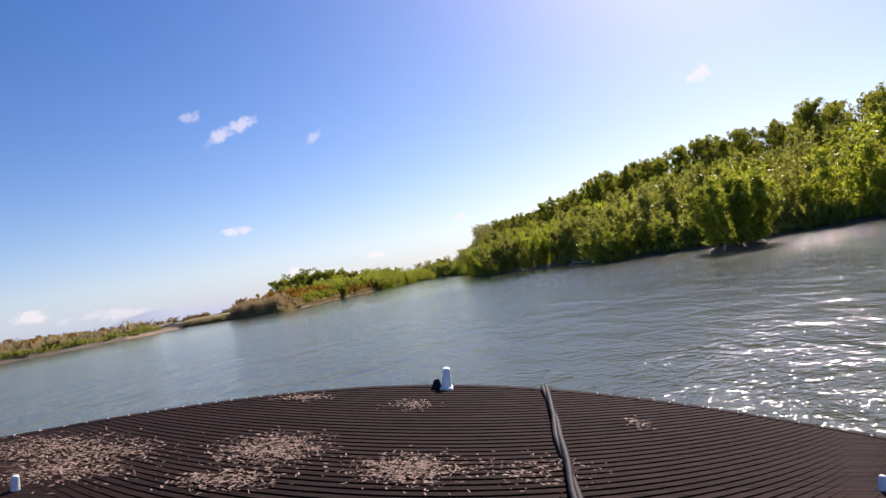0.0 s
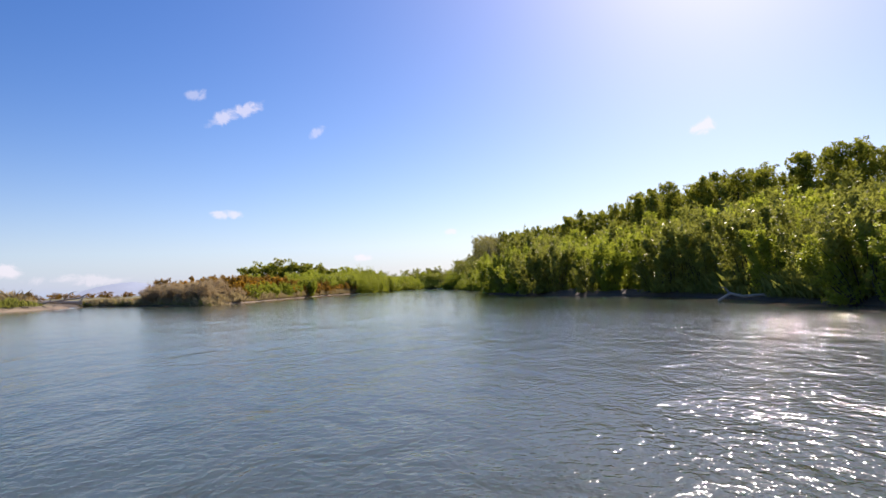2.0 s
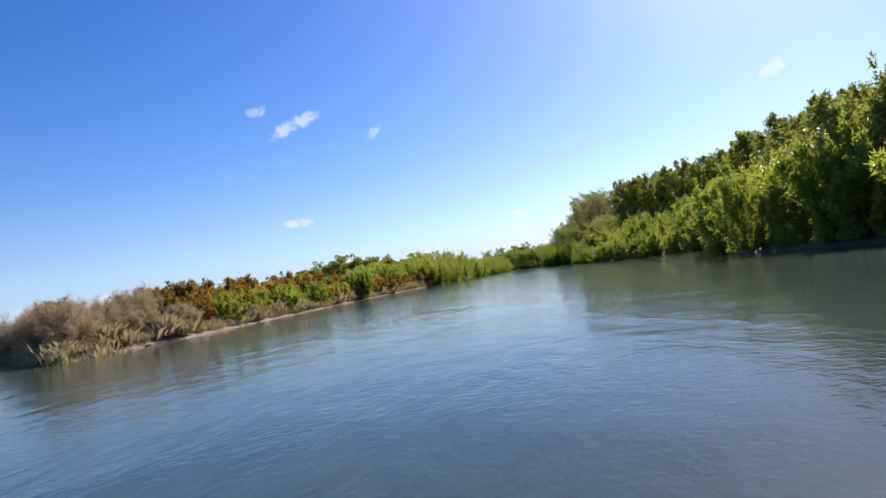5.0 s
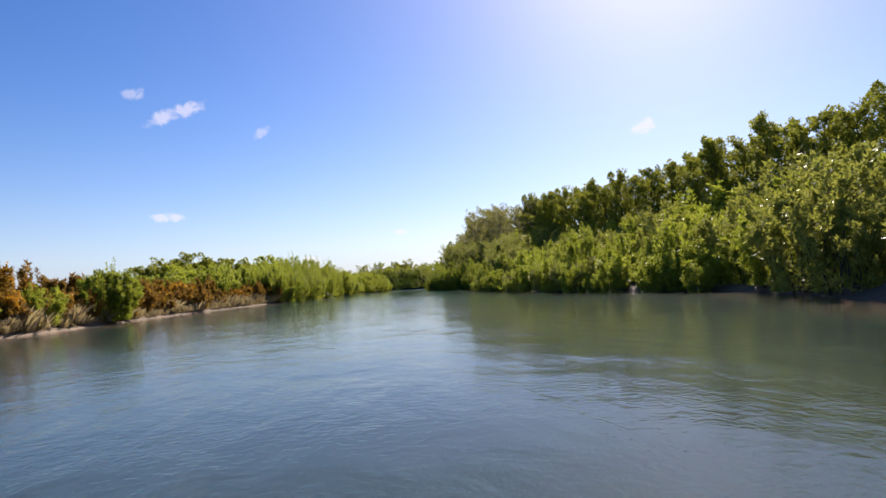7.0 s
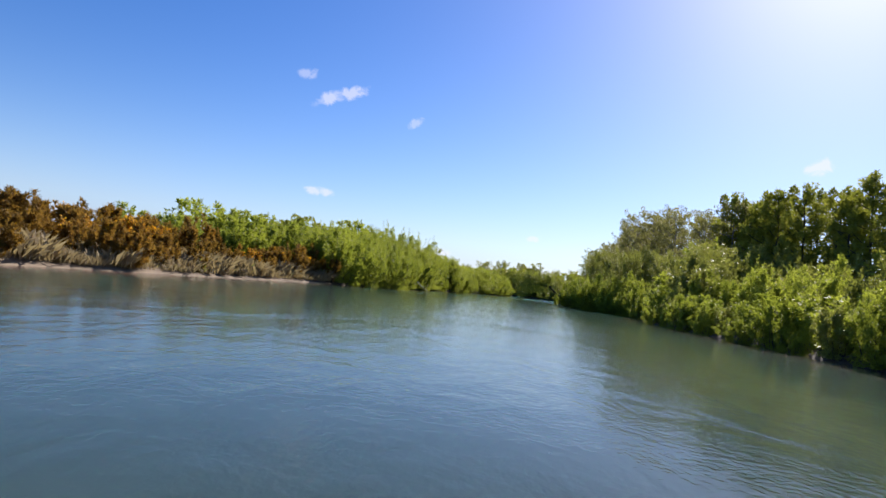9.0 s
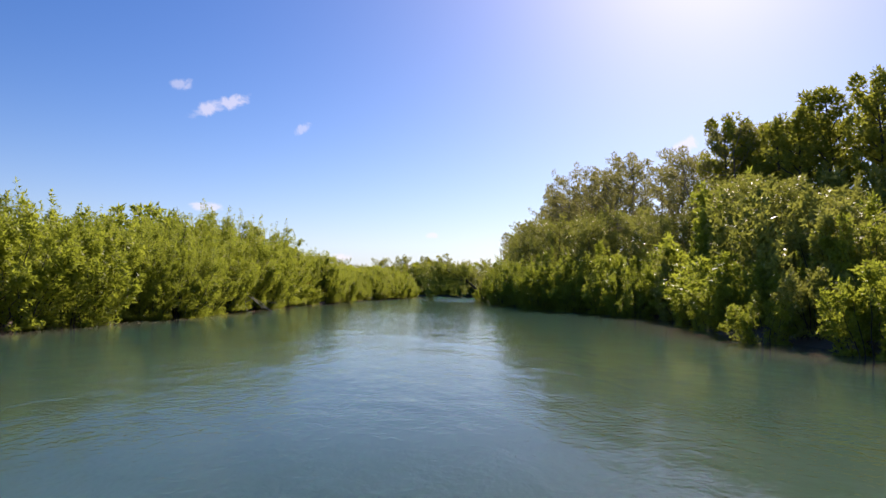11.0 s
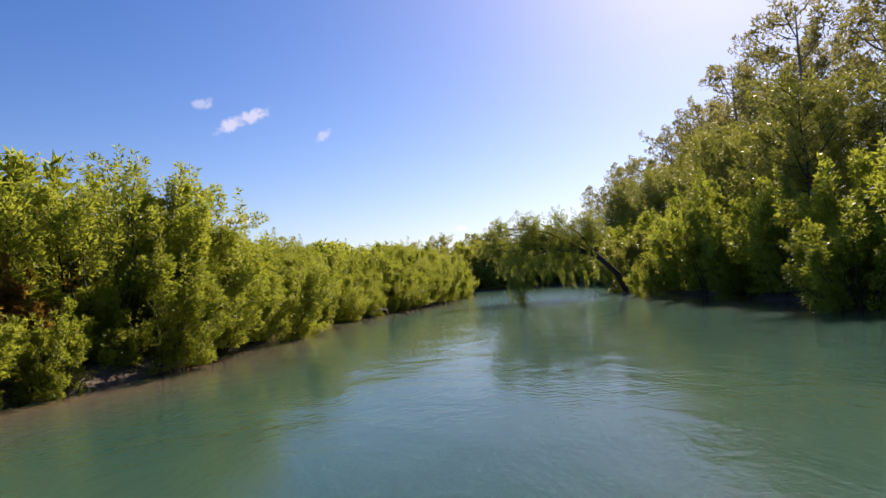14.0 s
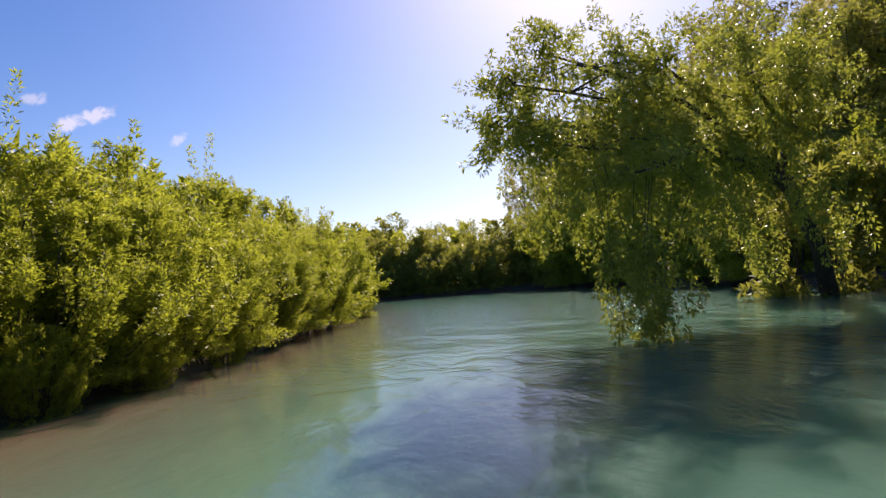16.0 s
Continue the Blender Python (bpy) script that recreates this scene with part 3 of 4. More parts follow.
# right bank, upstream: loose bushes at the water, willow thicket behind them, poplars at the back
for x, y, h, wide in ((12.7, 45.4, 3.4, 1.5), (15.9, 43.2, 3.5, 1.4), (18.6, 41.2, 4.2, 1.4), (21.2, 40.4, 3.6, 1.3)):
    near_willow.put(rng, x, y, h, wide)
y = 30.0
while y < 172:
    x0, xb = along(R_LINE, y), along(R_BACK_X, y)
    hf, hb = along(R_FRONT, y), along(R_BACK, y)
    off = 7.0 if y < 46 else 0.9 if y < 64 else 0.8 if y < 118 else 0.1
    while x0 + off < xb - 2.5:
        u = off / max(xb - x0, 1)
        h = hf * (0.78 if off < 2 else 1.0) + (hb * 0.80 - hf) * max(0.0, u - 0.22)
        if y >= 118 and off < 2:
            h *= 0.72
        kind = near_willow if y > 84 and off < 3.5 and rng.uniform() < (0.35 if y < 118 else 0.55) else (far_willow if rng.uniform() < 0.4 else grey_willow)
        (kind.put if off < 6.5 else kind.fill)(rng, x0 + off + rng.uniform(-0.5, 0.5), y + rng.uniform(-1.0, 1.0), h * rng.uniform(0.74, 1.18), 0.92)
        off += 3.0 if off < 8 else 5.0
    y += 2.9
y = 16.0
while y < 182:
    for back in (0, 3.2):
        poplars.put(rng, along(R_BACK_X, y) + back + rng.uniform(-0.8, 0.8), y + 0.35 * back + rng.uniform(-0.6, 0.6), along(R_BACK, y) * rng.uniform(0.93, 1.08), 1.0)
    y += 2.5
y = 118.0
while y < 172:
    near_willow.fill(rng, along(R_LINE, y) + 0.9 + rng.uniform(-0.3, 0.3), y, along(R_FRONT, y) * rng.uniform(0.4, 0.62), 1.4)
    y += 1.7
# low bright bushes standing at the very edge of the water
for y, h in ((117, 1.6), (121, 2.0), (126, 1.5), (129.5, 2.6), (133, 1.3), (139, 1.2), (143, 1.6), (149, 1.3), (155, 1.5), (163, 1.5), (168, 1.8), (176, 2.6), (183, 2.0), (187, 1.5), (194, 2.2), (200, 2.4)):
    near_willow.put(rng, along(R_LINE, y) + rng.uniform(-0.9, 0.1), y, h, 1.25, z=-0.1)
for x, y, h in ((6.8, 183.5, 3.2), (5.6, 180.0, 1.3), (8.6, 178.0, 2.2), (4.6, 187.0, 2.4), (3.4, 192.5, 2.8), (7.2, 170.5, 2.0)):
    near_willow.put(rng, x, y, h, 1.2, z=-0.12)
for y in (158, 161, 164, 167, 170):
    bank_trees.put(rng, along(R_LINE, y) + 3.4 + rng.uniform(-0.5, 0.5), y, along(R_FRONT, y) * rng.uniform(1.05, 1.2), 1.1)
grey_willow.put(rng, 5.0, 214.2, 3.6, 1.0, z=-0.1)
near_willow.put(rng, 3.5, 206.8, 2.1, 1.0, z=-0.15)
for x, y, h in ((7.4, 172.4, 3.4), (7.0, 175.4, 3.0), (5.8, 178.4, 3.4), (4.4, 182.0, 3.9)):
    near_willow.put(rng, x, y, h, 1.0, z=-0.1)
# right bank, downstream: tall leafy bank trees, gum trees at the back
y = 171.0
while y < 252:
    x0, xb = along(R_LINE, y), along(R_BACK_X, y)
    hf = along(R_FRONT, y)
    near_willow.put(rng, x0 + 0.5 + rng.uniform(-0.4, 0.4), y + rng.uniform(-0.6, 0.6), hf * 0.62 * rng.uniform(0.85, 1.1), 1.05)
    if int(y) % 2 == 0 or y > 205:
        (fine_trees if y > 194 else bank_trees).put(rng, x0 + 3.2 + rng.uniform(-0.5, 0.5), y + rng.uniform(-0.8, 0.8), hf * rng.uniform(0.86, 1.06))
    bank_trees.put(rng, x0 + 6.2 + rng.uniform(-0.6, 0.6), y + 1.2, hf * rng.uniform(0.95, 1.1))
    y += 2.9
y = 180.0
while y < 264:
    for back in (0, 4.0):
        gums.put(rng, along(R_BACK_X, y) + back + rng.uniform(-1, 1), y + rng.uniform(-1, 1), along(R_BACK, y) * rng.uniform(0.90, 1.08))
    y += 4.4
# across the bend
for i in range(56):
    x = 12 - i * 1.6
    (grey_willow if i % 2 else far_willow).fill(rng, x + rng.uniform(-0.8, 0.8), 254 + 0.10 * i * 1.6 + rng.uniform(0, 3), rng.uniform(4.8, 7.2), 1.2)
FAR_SHORE = [(-90, 275), (-30, 262), (-8, 256), (4, 250), (12, 243)]
for i in range(30):
    x = 12.5 - i * 1.35
    grey_willow.fill(rng, x, along(FAR_SHORE, x) + 0.6 + rng.uniform(0, 1.2), rng.uniform(2.6, 4.6), 1.25)
    if i < 16:
        grey_willow.fill(rng, x, along(FAR_SHORE, x) + 3.5 + rng.uniform(0, 1.5), rng.uniform(4.6, 6.2), 1.2)
for i in range(16):
    bank_trees.put(rng, 12 - i * 4.4, 262 + rng.uniform(0, 8), rng.uniform(6.5, 8.5), 1.2)
for i in range(5):
    round_trees.put(rng, 9 - i * 4.5, 285 + rng.uniform(0, 14), rng.uniform(6.5, 8.0), 1.1)
round_trees.put(rng, 0.8, 264, 8.9, 1.15)
round_trees.put(rng, -4.5, 268, 6.6, 1.0)
# left bank: bare shrubs on the headland, then green bushes, gorse, willows
for i in range(16):
    dry_shrubs.put(rng, -23.2 - 0.55 * i + rng.uniform(-0.3, 0.3), 84.8 + 0.5 * i + rng.uniform(0, 1.6), rng.uniform(1.7, 2.9), 1.15)
y = 89.0
while y < 158:
    for off in (1.2, 3.6, 6.4, 10.0) if y > 96 else (1.2, 3.6):
        x = along(L_LINE, y) - off + rng.uniform(-0.6, 0.6)
        h = along(L_TOP, y) * (0.62 if off < 2 else 0.92) * rng.uniform(0.85, 1.12)
        if y < 93 and off < 5:
            dry_shrubs.put(rng, x, y, h * 1.05, 1.1)
        elif (95 < y < 117 and off < 3 and rng.uniform() < 0.6) or (y > 149 and off > 3):
            (far_willow.put if off < 5 else far_willow.fill)(rng, x, y, h * 1.05, 1.15)
        else:
            gorse.put(rng, x, y + rng.uniform(-0.7, 0.7), h)
    y += 2.4
round_bush.put(rng, -20.9, 122.4, 3.7, 1.0)
for y in (100, 104.5, 112.0, 117.0):
    far_willow.put(rng, along(L_LINE, y) - 0.7, y, rng.uniform(1.8, 2.6), 1.2)
y = 155.4
while y < 184.8:
    for off, k in ((0.0, 0.84), (2.2, 0.97), (4.8, 1.0), (8.0, 0.92)):
        x = along(L_LINE, y) - off + rng.uniform(-0.4, 0.4)
        ((tall_willow.put if y > 164 else near_willow.put) if off < 6 else far_willow.fill)(rng, x, y + rng.uniform(-0.7, 0.7), along(L_TOP, y) * k * rng.uniform(0.88, 1.04), 1.15)
    y += 2.2
for x, y, h in ((-13.2, 184.6, 1.7), (-12.9, 186.4, 2.2), (-13.9, 182.8, 1.9), (-12.4, 188.0, 1.6)):
    near_willow.put(rng, x, y, h, 1.1, z=0.0)
for x, y, h in ((-14.2, 188.8, 2.6), (-15.4, 189.4, 3.9), (-16.2, 190.8, 4.2), (-14.0, 190.2, 2.4), (-17.2, 188.8, 4.4), (-13.6, 188.0, 2.0)):
    gorse.put(rng, x, y, h)
y = 190.6
while y < 240:
    for off, k in ((0.25, 0.72), (1.7, 0.98), (4.0, 1.04), (6.8, 1.04)):
        x = along(L_LINE, y) - off + rng.uniform(-0.3, 0.3)
        act = (close_willow.put if 188 < y < 222 else near_willow.put) if off < 3 else near_willow.fill
        act(rng, x, y + rng.uniform(-0.6, 0.6), along(L_TOP, y) * k * (rng.uniform(0.70, 1.08) if off < 1 else rng.uniform(0.84, 1.07)), 1.35 if off < 1 else 1.25)
    y += 1.75
y = 188.0
while y < 240:
    near_willow.fill(rng, along(L_LINE, y) - 0.45 + rng.uniform(-0.3, 0.25), y, rng.uniform(0.8, 1.6), 1.1)
    y += 1.9
for y, h in ((203.4, 1.0), (204.8, 1.25), (206.1, 0.9), (207.6, 1.2), (209.0, 1.0), (210.6, 1.2), (212.4, 1.0)):
    close_willow.put(rng, along(L_LINE, y) + 0.15, y, h, 1.0)
y = 157.0
while y < 187:
    near_willow.fill(rng, along(L_LINE, y) - 0.1 + rng.uniform(-0.3, 0.3), y, rng.uniform(0.9, 1.7), 1.1)
    y += 2.7
# scrub on the low land behind the spit
for i in range(170):
    y = rng.uniform(-10, 110)
    x = along(SPIT_LINE, y) - rng.uniform(9, 40)
    gorse.fill(rng, x, y, rng.uniform(1.1, 2.0) + (along(SPIT_LINE, y) - x) * 0.04, 2.4)
for i in range(60):
    gorse.fill(rng, -60 - rng.uniform(0, 90), 110 + rng.uniform(0, 110), rng.uniform(1.4, 2.6), 2.2)
# inland behind the left bank
for i in range(18):
    far_willow.fill(rng, -31 - rng.uniform(0, 20), 190 + i * 4 + rng.uniform(-2, 2), rng.uniform(5.5, 7.5), 1.2)
for x, y, h in ((-59, 268, 13.2), (-66, 272, 12.4), (-52, 266, 12.0), (-45, 262, 10.6), (-38, 264, 9.0), (-74, 280, 11.5), (-32, 260, 8.0), (-24, 262, 7.5)):
    round_trees.put(rng, x, y, h * 1.12, 1.05)

near_willow.join("willow_thicket", "low bright green willow growth crowding the waterline")
far_willow.join("willow_thicket", "dense bright green willow thicket behind the bank")
grey_willow.join("willow_thicket", "dense grey-green willow thicket behind the bank")
gorse.join("gorse_thicket", "brown-green scrub on the low land behind the spit")


# ---- the leaning willow over the water ----
def leaning_willow():
    rng = np.random.default_rng(91)
    thing = new("leaning_willow_tree")
    base, fork = np.array([4.4, 213.2, 0.2]), np.array([2.6, 212.0, 2.2])
    paths = [[(base + (0.3, 0.2, -0.6), 0.22), (base + (-0.5, -0.4, 0.9), 0.17), (fork, 0.14)]]
    tips = [(-3.6, 210.4, 3.1), (-2.9, 210.2, 4.0), (-1.4, 210.6, 4.2), (0.3, 210.2, 4.0), (-2.6, 211.3, 3.0), (2.0, 210.8, 4.0), (-0.6, 211.8, 3.4), (-2.2, 209.5, 2.2), (-3.3, 210.2, 3.6), (-3.1, 210.0, 2.6)]
    cs, ds = [], []
    for tip in tips:
        t = np.linspace(0, 1, 7)[:, None]
        p = fork * (1 - t) + np.array(tip) * t
        p[:, 2] += np.sin(np.pi * t[:, 0]) * 0.35 + rng.normal(0, 0.07, 7)
        p[:, 1] += rng.normal(0, 0.10, 7)
        paths.append([(p[k], 0.07 * (1 - k / 7.4)) for k in range(7)])
        for k in (2, 3, 4, 5, 6):
            for q in range(4 if k > 3 else 3):
                side = p[k] + rng.normal(0, 0.14 if q == 2 or k == 6 else 0.5, 3) * (1, 0.9, 0.5)
                paths.append([(p[k], 0.018), ((p[k] + side) / 2 + (0, 0, 0.1), 0.012), (side, 0.005)])
                n = 6
                c, d = plumes(rng, side + rng.normal(0, 0.10, (n, 3)), rng.normal(0, 0.6, (n, 3)) + (-0.15, 0, -0.25 if q else 0.5), rng.uniform(0.35, 0.8, n), rng.uniform(0.08, 0.15, n), 75)
                cs.append(c)
                ds.append(d)
    # leafy strands under the crown, and others that trail in the current
    n = 150
    u = rng.uniform(0, 1, n)
    start = np.stack([-2.9 + 4.9 * u + rng.normal(0, 0.2, n), 210.8 + rng.normal(0, 0.7, n), rng.uniform(1.9 - 0.5 * u, 3.5)], 1)
    c, d = plumes(rng, start, rng.normal(0, 0.22, (n, 3)) + (0, 0, -1), rng.uniform(0.5, 1.2, n), rng.uniform(0.08, 0.15, n), 110)
    cs.append(c)
    ds.append(d)
    fall = np.linspace(0, 1, 7)[:, None]
    for k in range(13):
        top = np.array([-2.1 + rng.normal(0, 0.4), 209.5 + rng.normal(0, 0.3), rng.uniform(1.3, 2.4)])
        foot = np.array([-2.35 + rng.normal(0, 0.26), 209.3 + rng.normal(0, 0.22), 0.05])
        p = top * (1 - fall) + foot * fall
        paths.append([(p[j], 0.005 * (1 - j / 8)) for j in range(7)])
        c, d = plumes(rng, p[2:6], rng.normal(0, 0.3, (4, 3)) + (0, 0, -0.8), rng.uniform(0.3, 0.6, 4), rng.uniform(0.09, 0.16, 4), 70)
        cs.append(c)
        ds.append(d)
    c = np.concatenate(cs)
    c[:, 2] = np.maximum(c[:, 2], 0.03)
    v, f = leaf_cloud(rng, c, np.concatenate(ds), 0.080, 0.026, 0.3)
    part("crown", mesh_from("leaning willow crown", v, f, LEANING), LEANING, thing)
    v, f = tubes(paths, 6)
    part("trunk", mesh_from("leaning willow trunk", v, f, BARK, True), BARK, thing)
    return tagged(thing, "leaning willow with arching limbs and leaves trailing in the river", "tree")


leaning_willow()


def bare_snag():
    rng = np.random.default_rng(33)
    thing = new("dead_tree")
    paths = [[((0, 0, -0.3), 0.14), ((0.1, 0, 4.0), 0.11), ((-0.1, 0.1, 8.0), 0.07), ((0.1, 0, 10.6), 0.03)]]
    for k in range(14):
        z = rng.uniform(5.5, 10.0)
        a, r = rng.uniform(0, 6.28), rng.uniform(0.7, 1.5)
        q = Vector((math.cos(a) * r, math.sin(a) * r, z + r * 1.2))
        paths.append([((0, 0, z), 0.035), (q * 0.5 + Vector((0, 0, z * 0.5 - 0.1)), 0.025), (q, 0.008)])
        paths.append([(q * 0.6 + Vector((0, 0, z * 0.4)), 0.015), (q + Vector((rng.normal(0, 0.4), rng.normal(0, 0.4), 0.5)), 0.006)])
    v, f = tubes(paths, 5)
    part("trunk", mesh_from("dead tree trunk", v, f, PALE_BARK, True), PALE_BARK, thing)
    thing.matrix_basis = pose(SNAG_X, 236.0, z_at(SNAG_X, 236.0))
    return tagged(thing, "bare dead tree with thin pale branches", "tree")


SNAG_X = 15.2
bare_snag()


# ---- grasses ----
def grass(name, label, seed, line, y0, y1, off0, off1, side, count, tall, mat, blades=16, across=False):
    rng = np.random.default_rng(seed)
    y = rng.uniform(y0, y1, count)
    off = rng.uniform(off0, off1, count)
    x = np.interp(y, [p[0] for p in line], [p[1] for p in line]) + side * off
    if across:
        x, y = y, x
    z = height(x, y)
    root = np.repeat(np.stack([x, y, z], 1), blades, 0)
    n = len(root)
    root[:, :2] += rng.normal(0, 0.17, (n, 2))
    way = np.stack([rng.normal(0, 0.32, n), rng.normal(0, 0.32, n), np.ones(n)], 1)
    patch = 0.45 + 0.75 * (0.5 + 0.5 * np.sin(y * 1.1 + 2.5 * np.sin(x * 0.83) + 2.0 * np.sin(y * 0.37 + x * 0.29))) ** 1.5
    ln = np.repeat(tall * patch * rng.uniform(0.5, 1.25, count), blades)[:, None] * rng.uniform(0.6, 1.1, (n, 1))
    side_w = np.stack([rng.normal(0, 1, n), rng.normal(0, 1, n), np.zeros(n)], 1)
    side_w = side_w / np.linalg.norm(side_w, axis=1, keepdims=True) * 0.0048
    bend = np.stack([rng.normal(0, 0.2, n), rng.normal(0, 0.2, n), -np.abs(rng.normal(0, 0.1, n))], 1) * ln
    v = np.stack([root - side_w, root + side_w, root + way * ln * 0.6 + side_w * 0.8, root + way * ln + bend], 1).reshape(-1, 3)
    f = np.arange(n)[:, None] * 4 + np.arange(4)
    return tagged(new(name, mesh_from(name, v, f, mat)), label, "grass", kind="stuff")


grass("dry_grass", "pale dry grass along the foot of the gorse", 1, L_LINE, 84, 157, 0.12, 1.5, -1, 2600, 0.66, STRAW, 30)
grass("bank_grass", "rough green grass on the low spit", 2, SPIT_LINE, -20, 92, 0.7, 7.0, -1, 3400, 0.75, REED, 16)
grass("dry_grass", "brown dry grass on top of the spit", 3, SPIT_LINE, -20, 96, 3.0, 20.0, -1, 5200, 1.35, STRAW, 10)
grass("bank_grass", "fresh green grass on the bank below the willows", 4, R_LINE, 10, 66, 0.1, 5.5, 1, 4600, 0.95, REED, 14)
grass("bank_grass", "tufts of green grass between the bushes", 5, L_LINE, 90, 190, 0.2, 2.0, -1, 500, 0.5, REED, 12)

grass("bank_grass", "bright green grass on the low shelf above the rapid", 8, [(15.5, 41), (19, 38.5), (28, 36.5), (40, 20)], 15.5, 40, 0.2, 4.5, 1, 2600, 1.0, REED, 14, True)
HEAD_LINE = [(82.6, -22.4), (83, -22.8), (95, -35), (109, -52)]
grass("dry_grass", "tan and green grass round the headland", 6, HEAD_LINE, 83.2, 104, 0.1, 3.0, 1, 1100, 0.55, STRAW, 26)
grass("bank_grass", "short green grass at the headland's edge", 7, HEAD_LINE, 83.2, 104, 0.0, 2.0, 1, 500, 0.45, REED, 14)


# ---- driftwood ----
def driftwood(name, label, paths, x, y, z, turn=0.0):
    v, f = tubes([[(Vector(p), r) for p, r in path] for path in paths], 7)
    ob = new(name, mesh_from(name, v, f, DRIFT, True))
    ob.matrix_basis = pose(x, y, z, 0, 0, turn)
    return tagged(ob, label, "driftwood")


driftwood("driftwood_branch", "bleached forked branch lying in shallow water",
          [[((0, 0, 0.02), 0.07), ((0.5, 0.05, 0.34), 0.075), ((1.0, 0, 0.20), 0.07), ((1.8, 0.1, 0.26), 0.06), ((2.5, 0, 0.05), 0.05)],
           [((0.5, 0.05, 0.34), 0.05), ((0.3, 0.1, 0.60), 0.035), ((0.1, 0.0, 0.66), 0.02)], [((2.2, 0.05, 0.15), 0.04), ((2.7, -0.1, 0.40), 0.02)]], 10.9, 53.0, 0.0, -20)
driftwood("driftwood_log", "grey weathered log on the gravel spit",
          [[((-2.6, 0, 0.15), 0.13), ((-1.2, 0.05, 0.38), 0.12), ((0, 0.2, 0.40), 0.14), ((1.2, 0.05, 0.62), 0.10), ((2.4, 0, 0.7), 0.09), ((3.2, 0, 1.2), 0.04)], [((0.8, 0.1, 0.5), 0.07), ((1.6, -0.6, 1.3), 0.06), ((2.2, -0.9, 1.5), 0.03)],
           [((-1.2, 0.1, 0.4), 0.09), ((-1.9, 0.2, 1.2), 0.05)]], -44.0, 96.0, z_at(-44.0, 96.0), 20)
driftwood("driftwood_log", "broken pale log beside a larger one",
          [[((-2.8, 0, 0.2), 0.09), ((-1.0, 0.2, 0.36), 0.11), ((0, 0.1, 0.3), 0.10), ((1.9, 0, 0.55), 0.05)], [((-1.5, 0.4, 0.1), 0.08), ((0.3, 0.5, 0.5), 0.07), ((2.2, 0.2, 0.3), 0.05)], [((0.4, 0, 0.3), 0.06), ((0.9, 0.5, 0.9), 0.03)]], -43.8, 93.6, z_at(-43.8, 93.6) - 0.05, -15)
driftwood("driftwood_log", "long bleached trunk stranded across the gravel bar",
          [[((-4.2, 0.3, 0.9), 0.10), ((-2.0, 0.1, 0.55), 0.16), ((0.5, 0, 0.38), 0.19), ((3.0, -0.1, 0.22), 0.22), ((3.6, -0.1, 0.2), 0.26)], [((-2.0, 0.1, 0.55), 0.07), ((-2.8, 0.5, 1.5), 0.05), ((-3.1, 0.6, 2.0), 0.02)],
           [((3.3, -0.1, 0.3), 0.08), ((3.7, 0.3, 0.8), 0.05)], [((3.4, -0.1, 0.2), 0.08), ((3.9, -0.5, 0.6), 0.04)]], -46.0, 98.0, z_at(-46.0, 98.0) - 0.05, 8)
driftwood("driftwood_branch", "bare pale branch sticking out of long grass",
          [[((0, 0, 0), 0.06), ((-0.9, 0, 1.0), 0.05), ((-1.9, 0.1, 1.7), 0.02)], [((-0.9, 0, 1.0), 0.03), ((-0.7, 0.2, 1.9), 0.015)]], -46.5, 82.0, z_at(-46.5, 82.0) - 0.05)
driftwood("driftwood_branch", "thin arched stick at the muddy edge",
          [[((0, 0, -0.1), 0.03), ((0.03, 0, 0.22), 0.03), ((0.35, 0.05, 0.33), 0.028), ((0.75, 0, 0.30), 0.025), ((0.82, 0, 0.12), 0.02)]], -9.3, 206.2, 0.0, 40)
driftwood("fallen_branch", "tangle of bare fallen branches under the willows",
          [[((-0.5, 0.2, 1.5), 0.022), ((-0.1, 0.0, 0.8), 0.026), ((0.5, -0.2, 0.3), 0.022), ((1.1, -0.3, 0.0), 0.012)], [((-0.1, 0.0, 0.8), 0.018), ((0.5, 0.3, 0.5), 0.016), ((1.2, 0.5, -0.05), 0.01)],
           [((-0.4, 0.1, 1.2), 0.016), ((0.2, 0.3, 0.7), 0.014), ((0.7, 0.5, 0.1), 0.01)], [((-0.2, 0, 1.0), 0.016), ((-0.3, -0.3, 0.4), 0.014), ((-0.2, -0.5, 0.0), 0.01)],
           [((0.0, 0, 0.6), 0.014), ((-0.7, -0.2, 0.35), 0.013), ((-1.3, -0.3, 0.0), 0.01)], [((0.5, -0.2, 0.3), 0.012), ((0.8, -0.1, 0.5), 0.009), ((1.3, 0.0, 0.45), 0.005)]], -13.5, 172.2, 0.05, 20)


# ---- the boat, as it lies at the start ----
def slab(bm, ring, z0, z1):
    """A closed prism over a ring of (x, y)."""
    low = [bm.verts.new((x, y, z0)) for x, y in ring]
    top = [bm.verts.new((x, y, z1)) for x, y in ring]
    bm.faces.new(top)
    bm.faces.new(low[::-1])
    for i in range(len(ring)):
        j = (i + 1) % len(ring)
        bm.faces.new((low[i], low[j], top[j], top[i]))


